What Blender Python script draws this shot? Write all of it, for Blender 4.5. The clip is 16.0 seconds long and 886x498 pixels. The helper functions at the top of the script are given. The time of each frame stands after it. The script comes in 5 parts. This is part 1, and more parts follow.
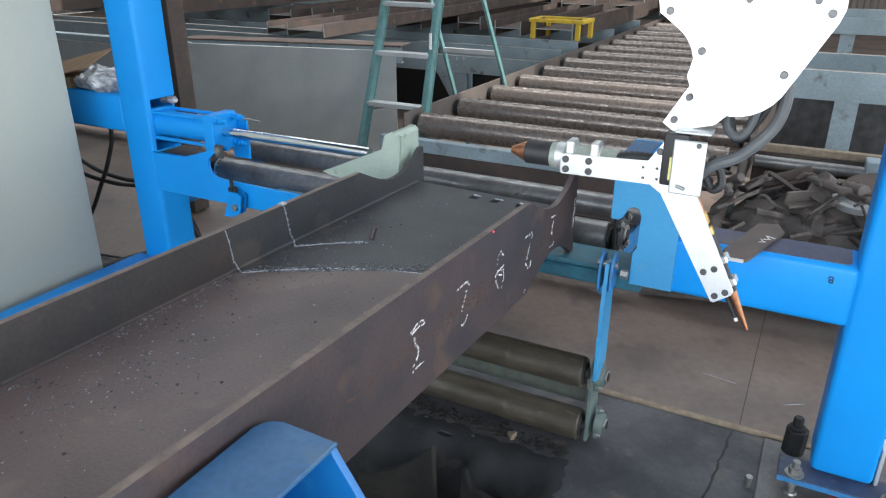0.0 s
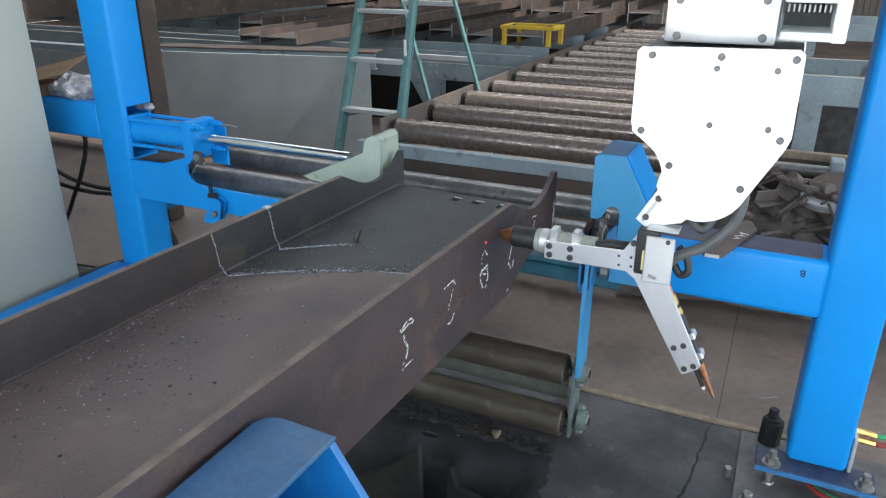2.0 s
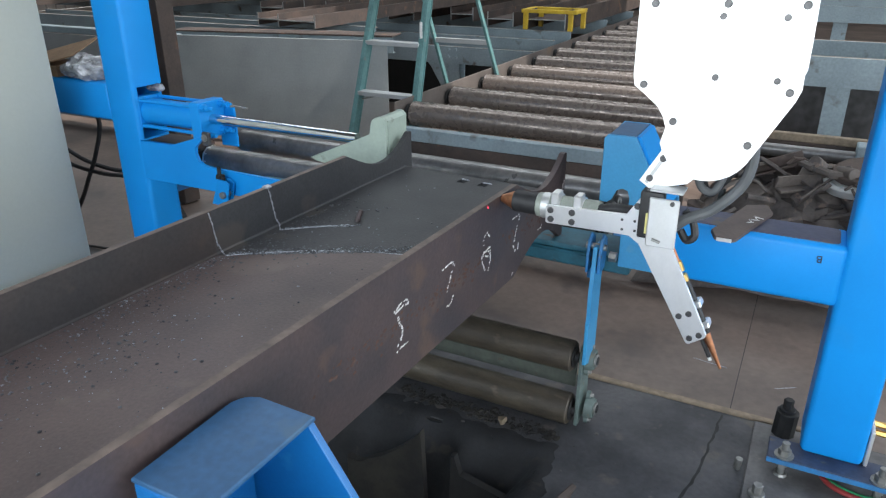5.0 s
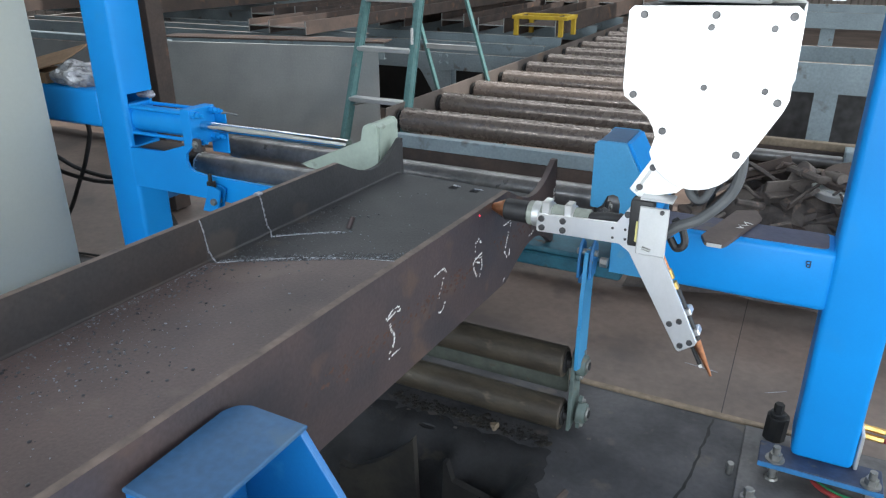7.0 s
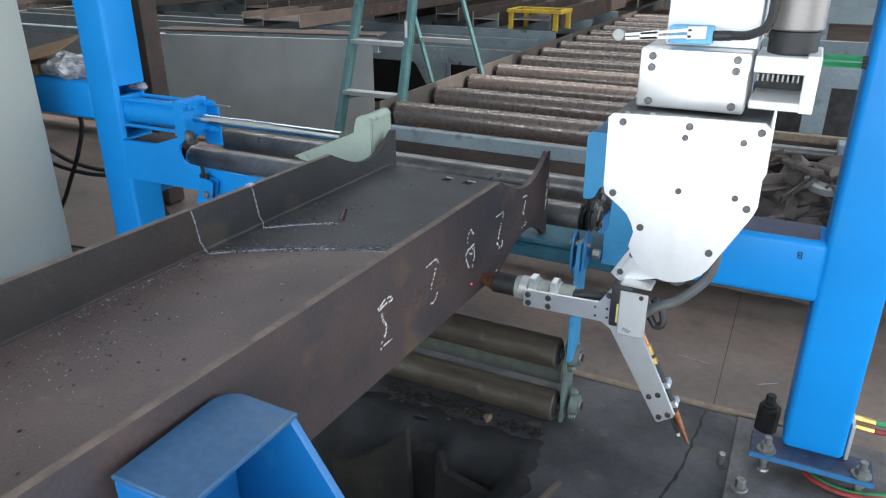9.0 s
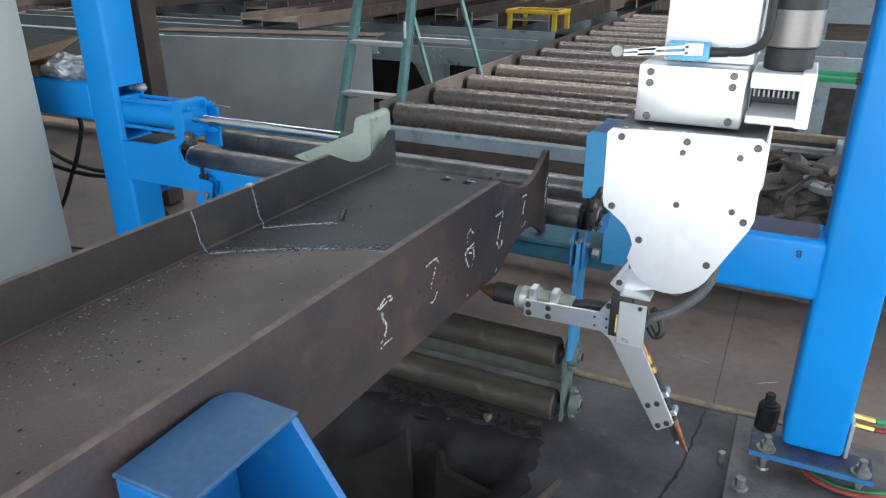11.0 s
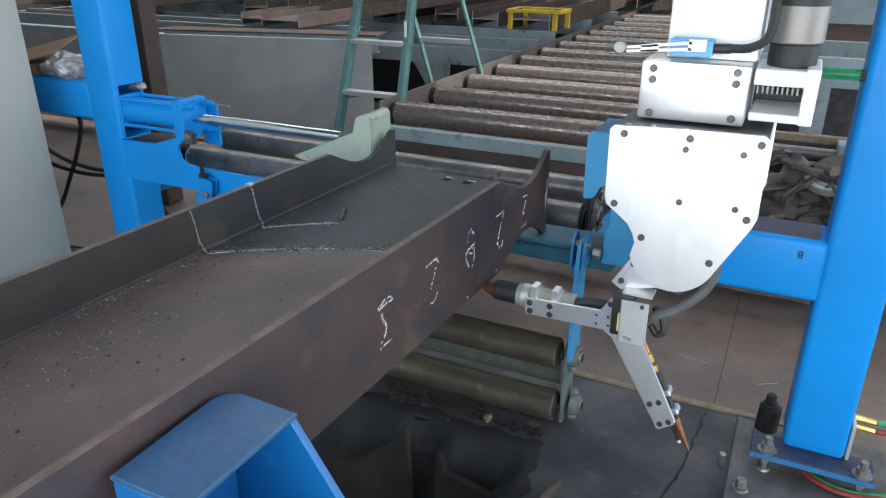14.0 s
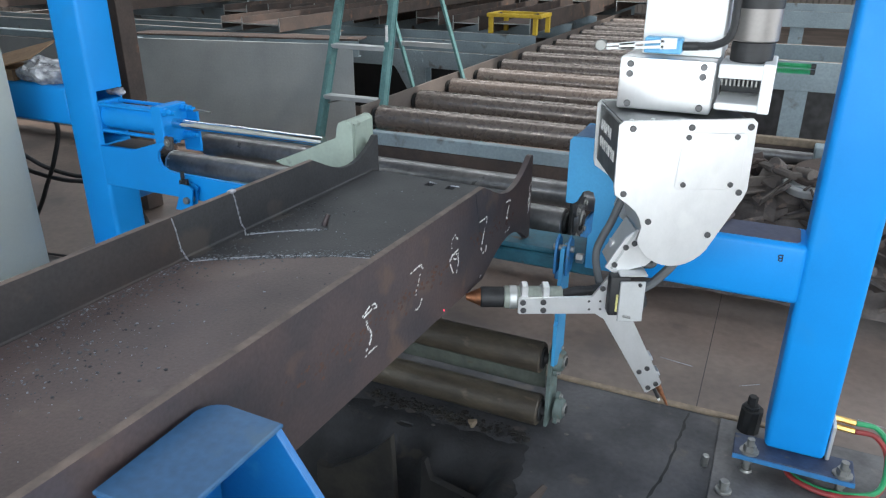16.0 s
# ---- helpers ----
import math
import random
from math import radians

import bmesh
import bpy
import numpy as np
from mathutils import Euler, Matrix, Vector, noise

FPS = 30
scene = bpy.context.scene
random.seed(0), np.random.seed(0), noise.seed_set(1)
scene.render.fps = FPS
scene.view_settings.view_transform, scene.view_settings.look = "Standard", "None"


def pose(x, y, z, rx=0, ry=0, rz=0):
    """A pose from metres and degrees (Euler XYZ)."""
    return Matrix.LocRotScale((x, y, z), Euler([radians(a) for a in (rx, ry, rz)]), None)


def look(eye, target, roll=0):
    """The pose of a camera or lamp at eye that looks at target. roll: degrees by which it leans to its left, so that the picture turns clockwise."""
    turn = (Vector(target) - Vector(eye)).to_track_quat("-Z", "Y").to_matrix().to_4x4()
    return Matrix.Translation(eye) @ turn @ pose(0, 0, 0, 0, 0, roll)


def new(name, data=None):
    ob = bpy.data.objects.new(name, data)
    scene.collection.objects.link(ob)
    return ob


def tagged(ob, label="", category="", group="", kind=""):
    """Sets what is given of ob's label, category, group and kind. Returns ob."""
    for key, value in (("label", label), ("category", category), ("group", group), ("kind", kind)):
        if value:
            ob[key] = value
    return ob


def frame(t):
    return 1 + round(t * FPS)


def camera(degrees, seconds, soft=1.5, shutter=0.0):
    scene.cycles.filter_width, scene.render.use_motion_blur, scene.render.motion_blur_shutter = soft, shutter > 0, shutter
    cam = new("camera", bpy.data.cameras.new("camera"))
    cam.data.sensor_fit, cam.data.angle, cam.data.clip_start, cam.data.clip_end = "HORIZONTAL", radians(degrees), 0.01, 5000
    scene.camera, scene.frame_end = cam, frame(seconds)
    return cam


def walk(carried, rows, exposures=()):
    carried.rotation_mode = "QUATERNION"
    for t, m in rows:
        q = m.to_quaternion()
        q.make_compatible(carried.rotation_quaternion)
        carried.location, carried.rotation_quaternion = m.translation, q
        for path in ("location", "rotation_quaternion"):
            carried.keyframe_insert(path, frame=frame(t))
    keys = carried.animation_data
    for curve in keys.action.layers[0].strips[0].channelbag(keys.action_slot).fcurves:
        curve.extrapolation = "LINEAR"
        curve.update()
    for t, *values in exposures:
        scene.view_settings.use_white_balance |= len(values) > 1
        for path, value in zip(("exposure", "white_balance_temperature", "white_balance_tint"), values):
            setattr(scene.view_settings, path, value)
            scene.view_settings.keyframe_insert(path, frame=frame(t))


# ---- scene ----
cam = camera(63.6, 16.0, soft=1.25)
PATH = [
    (0, (-0.051, 0.014, 1.715), (-0.908, 1.646, 0.938), 0.1),
    (0.5, (-0.065, -0.013, 1.707), (-0.92, 1.618, 0.927), -0.4),
    (1, (-0.067, -0.025, 1.712), (-0.909, 1.618, 0.943), -0.7),
    (1.5, (-0.074, -0.029, 1.728), (-0.852, 1.655, 0.98), 0.4),
    (2, (-0.068, -0.037, 1.708), (-0.859, 1.636, 0.95), 0.1),
    (2.5, (-0.029, -0.016, 1.696), (-0.849, 1.641, 0.933), 0.8),
    (3, (-0.026, -0.006, 1.65), (-0.89, 1.607, 0.844), 0.0),
    (3.5, (-0.021, 0.007, 1.657), (-0.883, 1.627, 0.863), -0.3),
    (4, (-0.019, 0.014, 1.666), (-0.89, 1.636, 0.884), -0.6),
    (4.5, (-0.022, 0.02, 1.667), (-0.895, 1.639, 0.883), -0.7),
    (5, (-0.021, 0.028, 1.669), (-0.868, 1.66, 0.881), -0.2),
    (7.5, (-0.02, 0.027, 1.674), (-0.846, 1.675, 0.901), -0.2),
    (8, (-0.015, 0.029, 1.674), (-0.841, 1.677, 0.898), -0.4),
    (8.5, (-0.016, 0.027, 1.666), (-0.839, 1.673, 0.883), -0.2),
    (9, (-0.01, 0.027, 1.662), (-0.825, 1.675, 0.875), 0.0),
    (11.5, (-0.008, 0.022, 1.659), (-0.82, 1.673, 0.875), -0.2),
    (12, (-0.006, 0.026, 1.659), (-0.815, 1.678, 0.874), -0.3),
    (12.5, (-0.008, 0.025, 1.657), (-0.82, 1.674, 0.87), -0.3),
    (13, (-0.015, 0.022, 1.656), (-0.831, 1.669, 0.866), -0.1),
    (13.5, (-0.014, 0.025, 1.659), (-0.827, 1.674, 0.871), -0.1),
    (14, (-0.014, 0.03, 1.658), (-0.827, 1.679, 0.872), -0.0),
    (14.5, (-0.015, 0.029, 1.657), (-0.826, 1.678, 0.868), 0.1),
    (15, (-0.015, 0.027, 1.654), (-0.823, 1.676, 0.862), 0.2),
    (15.5, (-0.013, 0.029, 1.658), (-0.807, 1.69, 0.874), 0.2),
    (16, (-0.022, 0.032, 1.665), (-0.791, 1.706, 0.887), 0.2),
]
walk(cam, [(t, look(eye, target, roll)) for t, eye, target, roll in PATH],
     exposures=[(0, 0.20), (0.6, 0.22), (1.1, 0.02), (3, 0.02), (5, 0.0), (9, 0.0), (12, -0.10), (14, -0.10), (16, 0.0)])

# ---- light ----
world = bpy.data.worlds.new("sky")
scene.world = world
world.use_nodes = True
wn = world.node_tree.nodes
sky = wn.new("ShaderNodeTexSky")
sky.sky_type, sky.sun_disc = "NISHITA", False
sky.sun_elevation, sky.sun_rotation = radians(51), radians(83)
world.node_tree.links.new(sky.outputs[0], wn["Background"].inputs[0])
wn["Background"].inputs[1].default_value = 0.12
sun = new("sun", bpy.data.lights.new("sun", "SUN"))
sun.data.energy, sun.data.angle, sun.data.color = 5.0, radians(0.5), (1.0, 0.95, 0.88)
sun.matrix_world = look((12, 1.5, 15), (0, 0, 0))


def area_light(x, y, z, to, w, h, power):
    """An area lamp standing in for the sky's light in an unseen opening of the shed."""
    lamp = new("area_light", bpy.data.lights.new("area_light", "AREA"))
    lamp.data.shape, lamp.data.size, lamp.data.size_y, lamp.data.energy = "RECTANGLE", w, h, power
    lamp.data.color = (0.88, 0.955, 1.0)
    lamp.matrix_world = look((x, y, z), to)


area_light(0.8, -2.25, 2.0, (0.6, 8, 1.9), 5.6, 3.9, 305)
# added narrow bright strip for highlights on the conveyor rollers
area_light(-3.1, -2.25, 2.2, (-2.6, 8, 1.0), 2.6, 0.55, 62)
area_light(7.9, 4.0, 2.7, (0, 4.0, 2.0), 11.0, 4.8, 745)
# added overhead lamps as unseen skylights, brightening top faces and background
for sy, power in ((6.5, 560), (12.5, 800)):
    area_light(-3.0, sy, 7.9, (-3.0, sy, 0), 24, 1.6, power)

# ---- materials ----
MATS = {}


def mat(name, a, b=None, rough=0.6, metal=0.0, scale=6.0, fine=60.0, bump=0.15, mix=0.5, rough2=None, stretch=(1, 1, 1), third=None, third_at=0.62, depth=0.004, coat=0.0, grain_amount=0.3, spec=0.5):
    """A surface with two scales of variation: broad patches from a to b, fine grain, and optional stains of a third colour."""
    if name in MATS:
        return MATS[name]
    m = bpy.data.materials.new(name)
    m.use_nodes = True
    n, l = m.node_tree.nodes, m.node_tree.links
    p = n["Principled BSDF"]
    b = b or tuple(v * 0.75 for v in a)
    tc, mp = n.new("ShaderNodeTexCoord"), n.new("ShaderNodeMapping")
    mp.inputs["Scale"].default_value = stretch
    l.new(tc.outputs["Object"], mp.inputs[0])
    big, small = n.new("ShaderNodeTexNoise"), n.new("ShaderNodeTexNoise")
    big.inputs["Scale"].default_value, big.inputs["Detail"].default_value = scale, 5
    small.inputs["Scale"].default_value, small.inputs["Detail"].default_value = fine, 4
    l.new(mp.outputs[0], big.inputs["Vector"]), l.new(mp.outputs[0], small.inputs["Vector"])
    ramp = n.new("ShaderNodeValToRGB")
    ramp.color_ramp.elements[0].position, ramp.color_ramp.elements[1].position = 0.5 - 0.3 * mix, 0.5 + 0.3 * mix
    ramp.color_ramp.elements[0].color, ramp.color_ramp.elements[1].color = (*a, 1), (*b, 1)
    l.new(big.outputs["Fac"], ramp.inputs[0])
    col = ramp.outputs[0]
    grain = n.new("ShaderNodeMix")
    grain.data_type, grain.blend_type = "RGBA", "OVERLAY"
    grain.inputs[0].default_value = grain_amount
    l.new(col, grain.inputs[6])
    l.new(small.outputs["Fac"], grain.inputs[7])
    col = grain.outputs[2]
    if third:
        spot, edge = n.new("ShaderNodeTexNoise"), n.new("ShaderNodeValToRGB")
        spot.inputs["Scale"].default_value, spot.inputs["Detail"].default_value = scale * 1.7, 8
        off = n.new("ShaderNodeVectorMath")
        off.inputs[1].default_value = (3.7, 1.3, 8.1)
        l.new(mp.outputs[0], off.inputs[0]), l.new(off.outputs[0], spot.inputs["Vector"])
        edge.color_ramp.elements[0].position, edge.color_ramp.elements[1].position = third_at, third_at + 0.08
        l.new(spot.outputs["Fac"], edge.inputs[0])
        st = n.new("ShaderNodeMix")
        st.data_type = "RGBA"
        l.new(edge.outputs[0], st.inputs[0]), l.new(col, st.inputs[6])
        st.inputs[7].default_value = (*third, 1)
        col = st.outputs[2]
    l.new(col, p.inputs["Base Color"])
    rr = n.new("ShaderNodeMapRange")
    rr.inputs[3].default_value, rr.inputs[4].default_value = rough, rough2 if rough2 is not None else min(1, rough + 0.15)
    l.new(big.outputs["Fac"], rr.inputs[0]), l.new(rr.outputs[0], p.inputs["Roughness"])
    p.inputs["Metallic"].default_value = metal
    p.inputs["Specular IOR Level"].default_value = spec
    p.inputs["Coat Weight"].default_value = coat
    p.inputs["Coat Roughness"].default_value = 0.2
    bp = n.new("ShaderNodeBump")
    bp.inputs["Strength"].default_value, bp.inputs["Distance"].default_value = bump, depth
    l.new(small.outputs["Fac"], bp.inputs["Height"]), l.new(bp.outputs[0], p.inputs["Normal"])
    MATS[name] = m
    return m


def glow(name, colour, strength):
    m = bpy.data.materials.new(name)
    m.use_nodes = True
    p = m.node_tree.nodes["Principled BSDF"]
    p.inputs["Base Color"].default_value = (*colour, 1)
    p.inputs["Emission Color"].default_value, p.inputs["Emission Strength"].default_value = (*colour, 1), strength
    return m


BLUE = mat("blue_enamel", (0.006, 0.262, 0.70), (0.005, 0.235, 0.64), 0.36, scale=3, fine=140, bump=0.04, coat=0.05, third=(0.012, 0.255, 0.66), third_at=0.62, grain_amount=0.07, spec=0.24)
BLUE_WORN = mat("worn_blue_paint", (0.02, 0.17, 0.42), (0.03, 0.14, 0.30), 0.45, scale=12, bump=0.15, third=(0.10, 0.09, 0.08), third_at=0.62)
FADED = mat("faded_blue_paint", (0.048, 0.290, 0.545), (0.04, 0.25, 0.49), 0.4, scale=4, fine=120, bump=0.06, third=(0.13, 0.285, 0.38), third_at=0.62, grain_amount=0.12)
# dusty blue, darkened further for the weak light on the jaw top
DUSTY_SHADED = mat("dusty_shaded_blue", (0.028, 0.100, 0.215), (0.022, 0.085, 0.19), 0.42, scale=5, bump=0.08, third=(0.045, 0.108, 0.195), third_at=0.6)
STEEL = mat("mill_scale_steel", (0.084, 0.059, 0.057), (0.050, 0.042, 0.046), 0.45, 0.25, scale=4, fine=90, bump=0.2, third=(0.105, 0.070, 0.058), third_at=0.60)
WEB = mat("dusty_web_steel", (0.122, 0.088, 0.083), (0.076, 0.059, 0.060), 0.40, 0.15, scale=2.5, fine=120, bump=0.2, rough2=0.62, third=(0.148, 0.112, 0.100), third_at=0.60)
SCALE = mat("dark_scale_steel", (0.062, 0.062, 0.066), (0.042, 0.043, 0.047), 0.5, 0.3, scale=3, fine=120, bump=0.25, third=(0.085, 0.075, 0.07), third_at=0.62)
# darker copy of the mill scale steel for the shaded far flange
SHADED_STEEL = mat("shaded_scale_steel", (0.062, 0.050, 0.047), (0.044, 0.040, 0.041), 0.5, 0.25, scale=5, fine=90, bump=0.2, third=(0.075, 0.058, 0.05), third_at=0.62)
SCREW = mat("black_oxide_screw", (0.13, 0.13, 0.133), (0.07, 0.07, 0.072), 0.32, 0.8, scale=60, bump=0.05)
NAVY = mat("dusty_shaded_navy", (0.045, 0.065, 0.12), (0.03, 0.04, 0.075), 0.5, scale=16, bump=0.15, third=(0.09, 0.085, 0.085), third_at=0.6)
EDGE = mat("rolled_flange_edge", (0.175, 0.132, 0.112), (0.115, 0.090, 0.080), 0.55, 0.15, scale=20, bump=0.3)
# dark teal: crossbeam colour with the shadow under the beam put in
SHADE_TEAL = mat("shaded_teal_paint", (0.018, 0.115, 0.165), (0.014, 0.08, 0.115), 0.5, scale=9, bump=0.15, third=(0.05, 0.045, 0.04), third_at=0.64)
RUST_SPOT = mat("faint_rust_bloom", (0.125, 0.064, 0.045), (0.088, 0.056, 0.048), 0.75, 0.1, scale=40, bump=0.2)
# near-black colour that stands in for deep shade
SHADE_BLACK = mat("shade_black", (0.011, 0.010, 0.010), (0.006, 0.006, 0.006), 0.85, scale=3, bump=0.3)
DARK_CONCRETE = mat("dark_concrete", (0.078, 0.076, 0.082), (0.042, 0.042, 0.047), 0.5, scale=5, fine=45, bump=0.55, rough2=0.85, third=(0.105, 0.092, 0.085), third_at=0.62, depth=0.008)
RUST = mat("orange_rust", (0.22, 0.085, 0.03), (0.12, 0.05, 0.03), 0.8, scale=60, bump=0.3)
ROLLER = mat("worn_roller_steel", (0.250, 0.206, 0.182), (0.188, 0.155, 0.137), -0.15, 0.5, scale=30, fine=70, bump=0.3, rough2=0.75, stretch=(0.8, 1, 1), third=(0.262, 0.218, 0.190), third_at=0.6, depth=0.0018, grain_amount=0.2)
ROLLER_DARK = mat("dark_roller_steel", (0.245, 0.235, 0.230), (0.155, 0.150, 0.150), 0.18, 0.5, scale=9, fine=50, bump=0.15, rough2=0.5)
ROLLER_RUST = mat("oily_rusted_roller", (0.112, 0.092, 0.066), (0.056, 0.045, 0.035), 0.40, 0.2, scale=6, bump=0.3, stretch=(1, 2, 2), third=(0.145, 0.118, 0.086), third_at=0.6)
TABLE = mat("grey_blue_table_paint", (0.265, 0.33, 0.36), (0.21, 0.26, 0.285), 0.5, scale=3, bump=0.1, third=(0.10, 0.085, 0.07), third_at=0.64)
CHECK = mat("galvanised_plate", (0.375, 0.40, 0.40), (0.31, 0.33, 0.332), 0.42, 0.2, scale=2.5, bump=0.05, grain_amount=0.12)
BROWN = mat("rusty_stock_steel", (0.085, 0.06, 0.05), (0.05, 0.04, 0.037), 0.7, 0.1, scale=4, bump=0.2, third=(0.15, 0.085, 0.055))
DARK = mat("dark_iron", (0.03, 0.03, 0.032), (0.02, 0.02, 0.02), 0.55, 0.4, scale=15, bump=0.2)
IRON = mat("grimy_cast_iron", (0.085, 0.085, 0.088), (0.05, 0.05, 0.052), 0.5, 0.4, scale=15, bump=0.25)
BLACK = mat("black_rubber", (0.012, 0.012, 0.013), (0.02, 0.02, 0.022), 0.5, scale=30, bump=0.1)
HOSE = mat("grey_hose_cover", (0.10, 0.105, 0.11), (0.075, 0.08, 0.085), 0.55, scale=30, bump=0.2)
ALU = mat("brushed_aluminium", (0.86, 0.86, 0.86), (0.70, 0.70, 0.70), 0.24, 0.86, scale=7, fine=160, bump=0.04, rough2=0.52, stretch=(1, 1, 0.6), third=(0.80, 0.80, 0.79), third_at=0.6, grain_amount=0.12)
ALU_DULL = mat("dull_aluminium", (0.62, 0.63, 0.63), (0.54, 0.55, 0.55), 0.4, 0.7, scale=7, fine=200, bump=0.03, grain_amount=0.08)
WHITE = mat("white_powder_coat", (0.82, 0.83, 0.83), (0.76, 0.77, 0.77), 0.45, scale=4, bump=0.03, grain_amount=0.05)
CHROME = mat("chrome_rod", (0.75, 0.76, 0.78), (0.65, 0.66, 0.68), 0.1, 1.0, scale=10, bump=0.0, rough2=0.15)
ZINC = mat("zinc_bolt", (0.32, 0.32, 0.31), (0.22, 0.22, 0.21), 0.4, 0.8, scale=60, bump=0.1)
BRASS = mat("brass_fitting", (0.75, 0.50, 0.16), (0.55, 0.35, 0.12), 0.3, 0.9, scale=40, bump=0.05)
COPPER = mat("heated_copper", (0.50, 0.22, 0.11), (0.30, 0.14, 0.08), 0.35, 0.9, scale=40, bump=0.1)
PALE = mat("pale_green_paint", (0.35, 0.42, 0.36), (0.29, 0.345, 0.30), 0.5, scale=8, bump=0.1, third=(0.20, 0.22, 0.19), third_at=0.66, grain_amount=0.12)
SHADED_OLIVE = mat("shaded_olive_paint", (0.105, 0.118, 0.098), (0.07, 0.077, 0.065), 0.55, scale=14, bump=0.2, third=(0.09, 0.075, 0.055))
CABINET = mat("light_grey_cabinet", (0.435, 0.450, 0.395), (0.405, 0.418, 0.368), 0.5, scale=1.2, bump=0.02, grain_amount=0.04)
LADDER_G = mat("green_fibreglass", (0.105, 0.215, 0.215), (0.075, 0.165, 0.165), 0.5, scale=12, bump=0.08, third=(0.16, 0.19, 0.185))
YELLOW = mat("yellow_paint", (0.62, 0.42, 0.03), (0.50, 0.32, 0.03), 0.5, scale=12, bump=0.08)
FLOOR = mat("grimy_concrete", (0.122, 0.113, 0.108), (0.064, 0.061, 0.063), 0.6, scale=1.1, fine=35, bump=0.35, rough2=0.85, third=(0.15, 0.13, 0.115), depth=0.008)
FLOOR_BR = mat("brown_floor_plate", (0.190, 0.142, 0.118), (0.105, 0.080, 0.069), 0.45, scale=1.3, fine=30, bump=0.15, third=(0.085, 0.066, 0.060), third_at=0.60)
LIP = mat("worn_tan_lip", (0.26, 0.20, 0.14), (0.18, 0.14, 0.10), 0.7, scale=20, bump=0.3)
SCRAP = mat("slag_crusted_scrap", (0.135, 0.112, 0.102), (0.065, 0.055, 0.052), 0.65, 0.15, scale=9, bump=0.5, third=(0.20, 0.145, 0.12))
WALL = mat("weathered_siding", (0.30, 0.26, 0.23), (0.22, 0.19, 0.17), 0.7, scale=0.7, fine=9, bump=0.1, stretch=(1, 1, 0.15), third=(0.17, 0.06, 0.05), third_at=0.62)
ROOF = mat("shed_roof_sheet", (0.22, 0.22, 0.22), (0.17, 0.17, 0.17), 0.7, scale=1, bump=0.05)
GROUND = mat("pale_yard_concrete", (0.60, 0.57, 0.52), (0.52, 0.50, 0.46), 0.9, scale=0.6, fine=14, bump=0.2)
CHALK = mat("white_paint_marker", (0.75, 0.74, 0.72), (0.6, 0.59, 0.58), 0.8, scale=80, bump=0.1)
BEAD = mat("bright_cut_edge", (0.50, 0.52, 0.56), (0.26, 0.275, 0.31), 0.45, 0.6, scale=90, bump=0.5)
GREEN = mat("green_air_hose", (0.03, 0.30, 0.12), (0.02, 0.22, 0.09), 0.35, scale=30, bump=0.05)
RED = mat("red_hose", (0.30, 0.03, 0.03), (0.2, 0.025, 0.025), 0.45, scale=30, bump=0.05)
FOIL = mat("crumpled_plastic_film", (0.42, 0.43, 0.45), (0.16, 0.16, 0.175), 0.18, 0.2, scale=25, bump=0.4)
CARD = mat("brown_cardboard", (0.30, 0.19, 0.11), (0.24, 0.15, 0.09), 0.85, scale=8, bump=0.1)
LABEL = mat("yellow_label", (0.62, 0.56, 0.22), (0.55, 0.5, 0.2), 0.6, scale=40)
SWITCH = mat("light_blue_switch", (0.14, 0.42, 0.68), (0.11, 0.36, 0.60), 0.4, scale=20)
INK = mat("black_ink", (0.02, 0.02, 0.03), (0.015, 0.015, 0.02), 0.7, scale=30)
MOTOR = mat("satin_motor_can", (0.27, 0.25, 0.24), (0.23, 0.215, 0.205), 0.40, 0.6, scale=3, fine=120, bump=0.02, grain_amount=0.08)
# darker copy of the blue enamel, dimming the strong lamp light on the jaw
JAW_BLUE = mat("dimmed_jaw_blue", (0.005, 0.135, 0.385), (0.004, 0.118, 0.345), 0.36, scale=4, fine=120, bump=0.06, third=(0.02, 0.19, 0.42), third_at=0.64, grain_amount=0.1)
DUST_TOP = mat("grey_dust_on_blue", (0.085, 0.085, 0.125), (0.055, 0.062, 0.11), 0.6, scale=5, bump=0.2, third=(0.11, 0.095, 0.095), third_at=0.6)
OFFCUT = mat("brown_offcut_steel", (0.115, 0.085, 0.075), (0.08, 0.06, 0.056), 0.55, 0.15, scale=8, bump=0.15)
TORCH = mat("greenish_grey_torch", (0.30, 0.33, 0.29), (0.23, 0.25, 0.22), 0.45, 0.1, scale=20, bump=0.1)
GUNMETAL = mat("dark_grey_metal", (0.16, 0.165, 0.17), (0.11, 0.113, 0.118), 0.35, 0.7, scale=12, bump=0.05)
RAIL = mat("brown_side_rail", (0.135, 0.112, 0.10), (0.095, 0.08, 0.072), 0.6, 0.15, scale=3, bump=0.15, third=(0.16, 0.115, 0.085), third_at=0.62)
TOPDUST = mat("dusty_brown_flange", (0.17, 0.145, 0.13), (0.10, 0.082, 0.072), 0.7, 0.1, scale=3, bump=0.2)
ANCHOR = mat("scuffed_anchor_steel", (0.150, 0.145, 0.145), (0.085, 0.082, 0.083), 0.5, 0.2, scale=8, bump=0.25, third=(0.19, 0.17, 0.16), third_at=0.64)
# black of the bank, with the shade under the beam in its colour
SHADE_BANK = mat("shade_black_bank", (0.026, 0.026, 0.029), (0.012, 0.012, 0.013), 0.75, scale=7, fine=80, bump=0.5, third=(0.040, 0.034, 0.030), third_at=0.64, depth=0.006)
TEAL_OLIVE = mat("grimy_teal_paint", (0.125, 0.170, 0.160), (0.085, 0.110, 0.102), 0.5, scale=14, bump=0.2, third=(0.14, 0.12, 0.085), third_at=0.6)
LASER = glow("red_laser_light", (1.0, 0.05, 0.10), 1.6)

# ---- mesh helpers ----
ORIGIN = {}


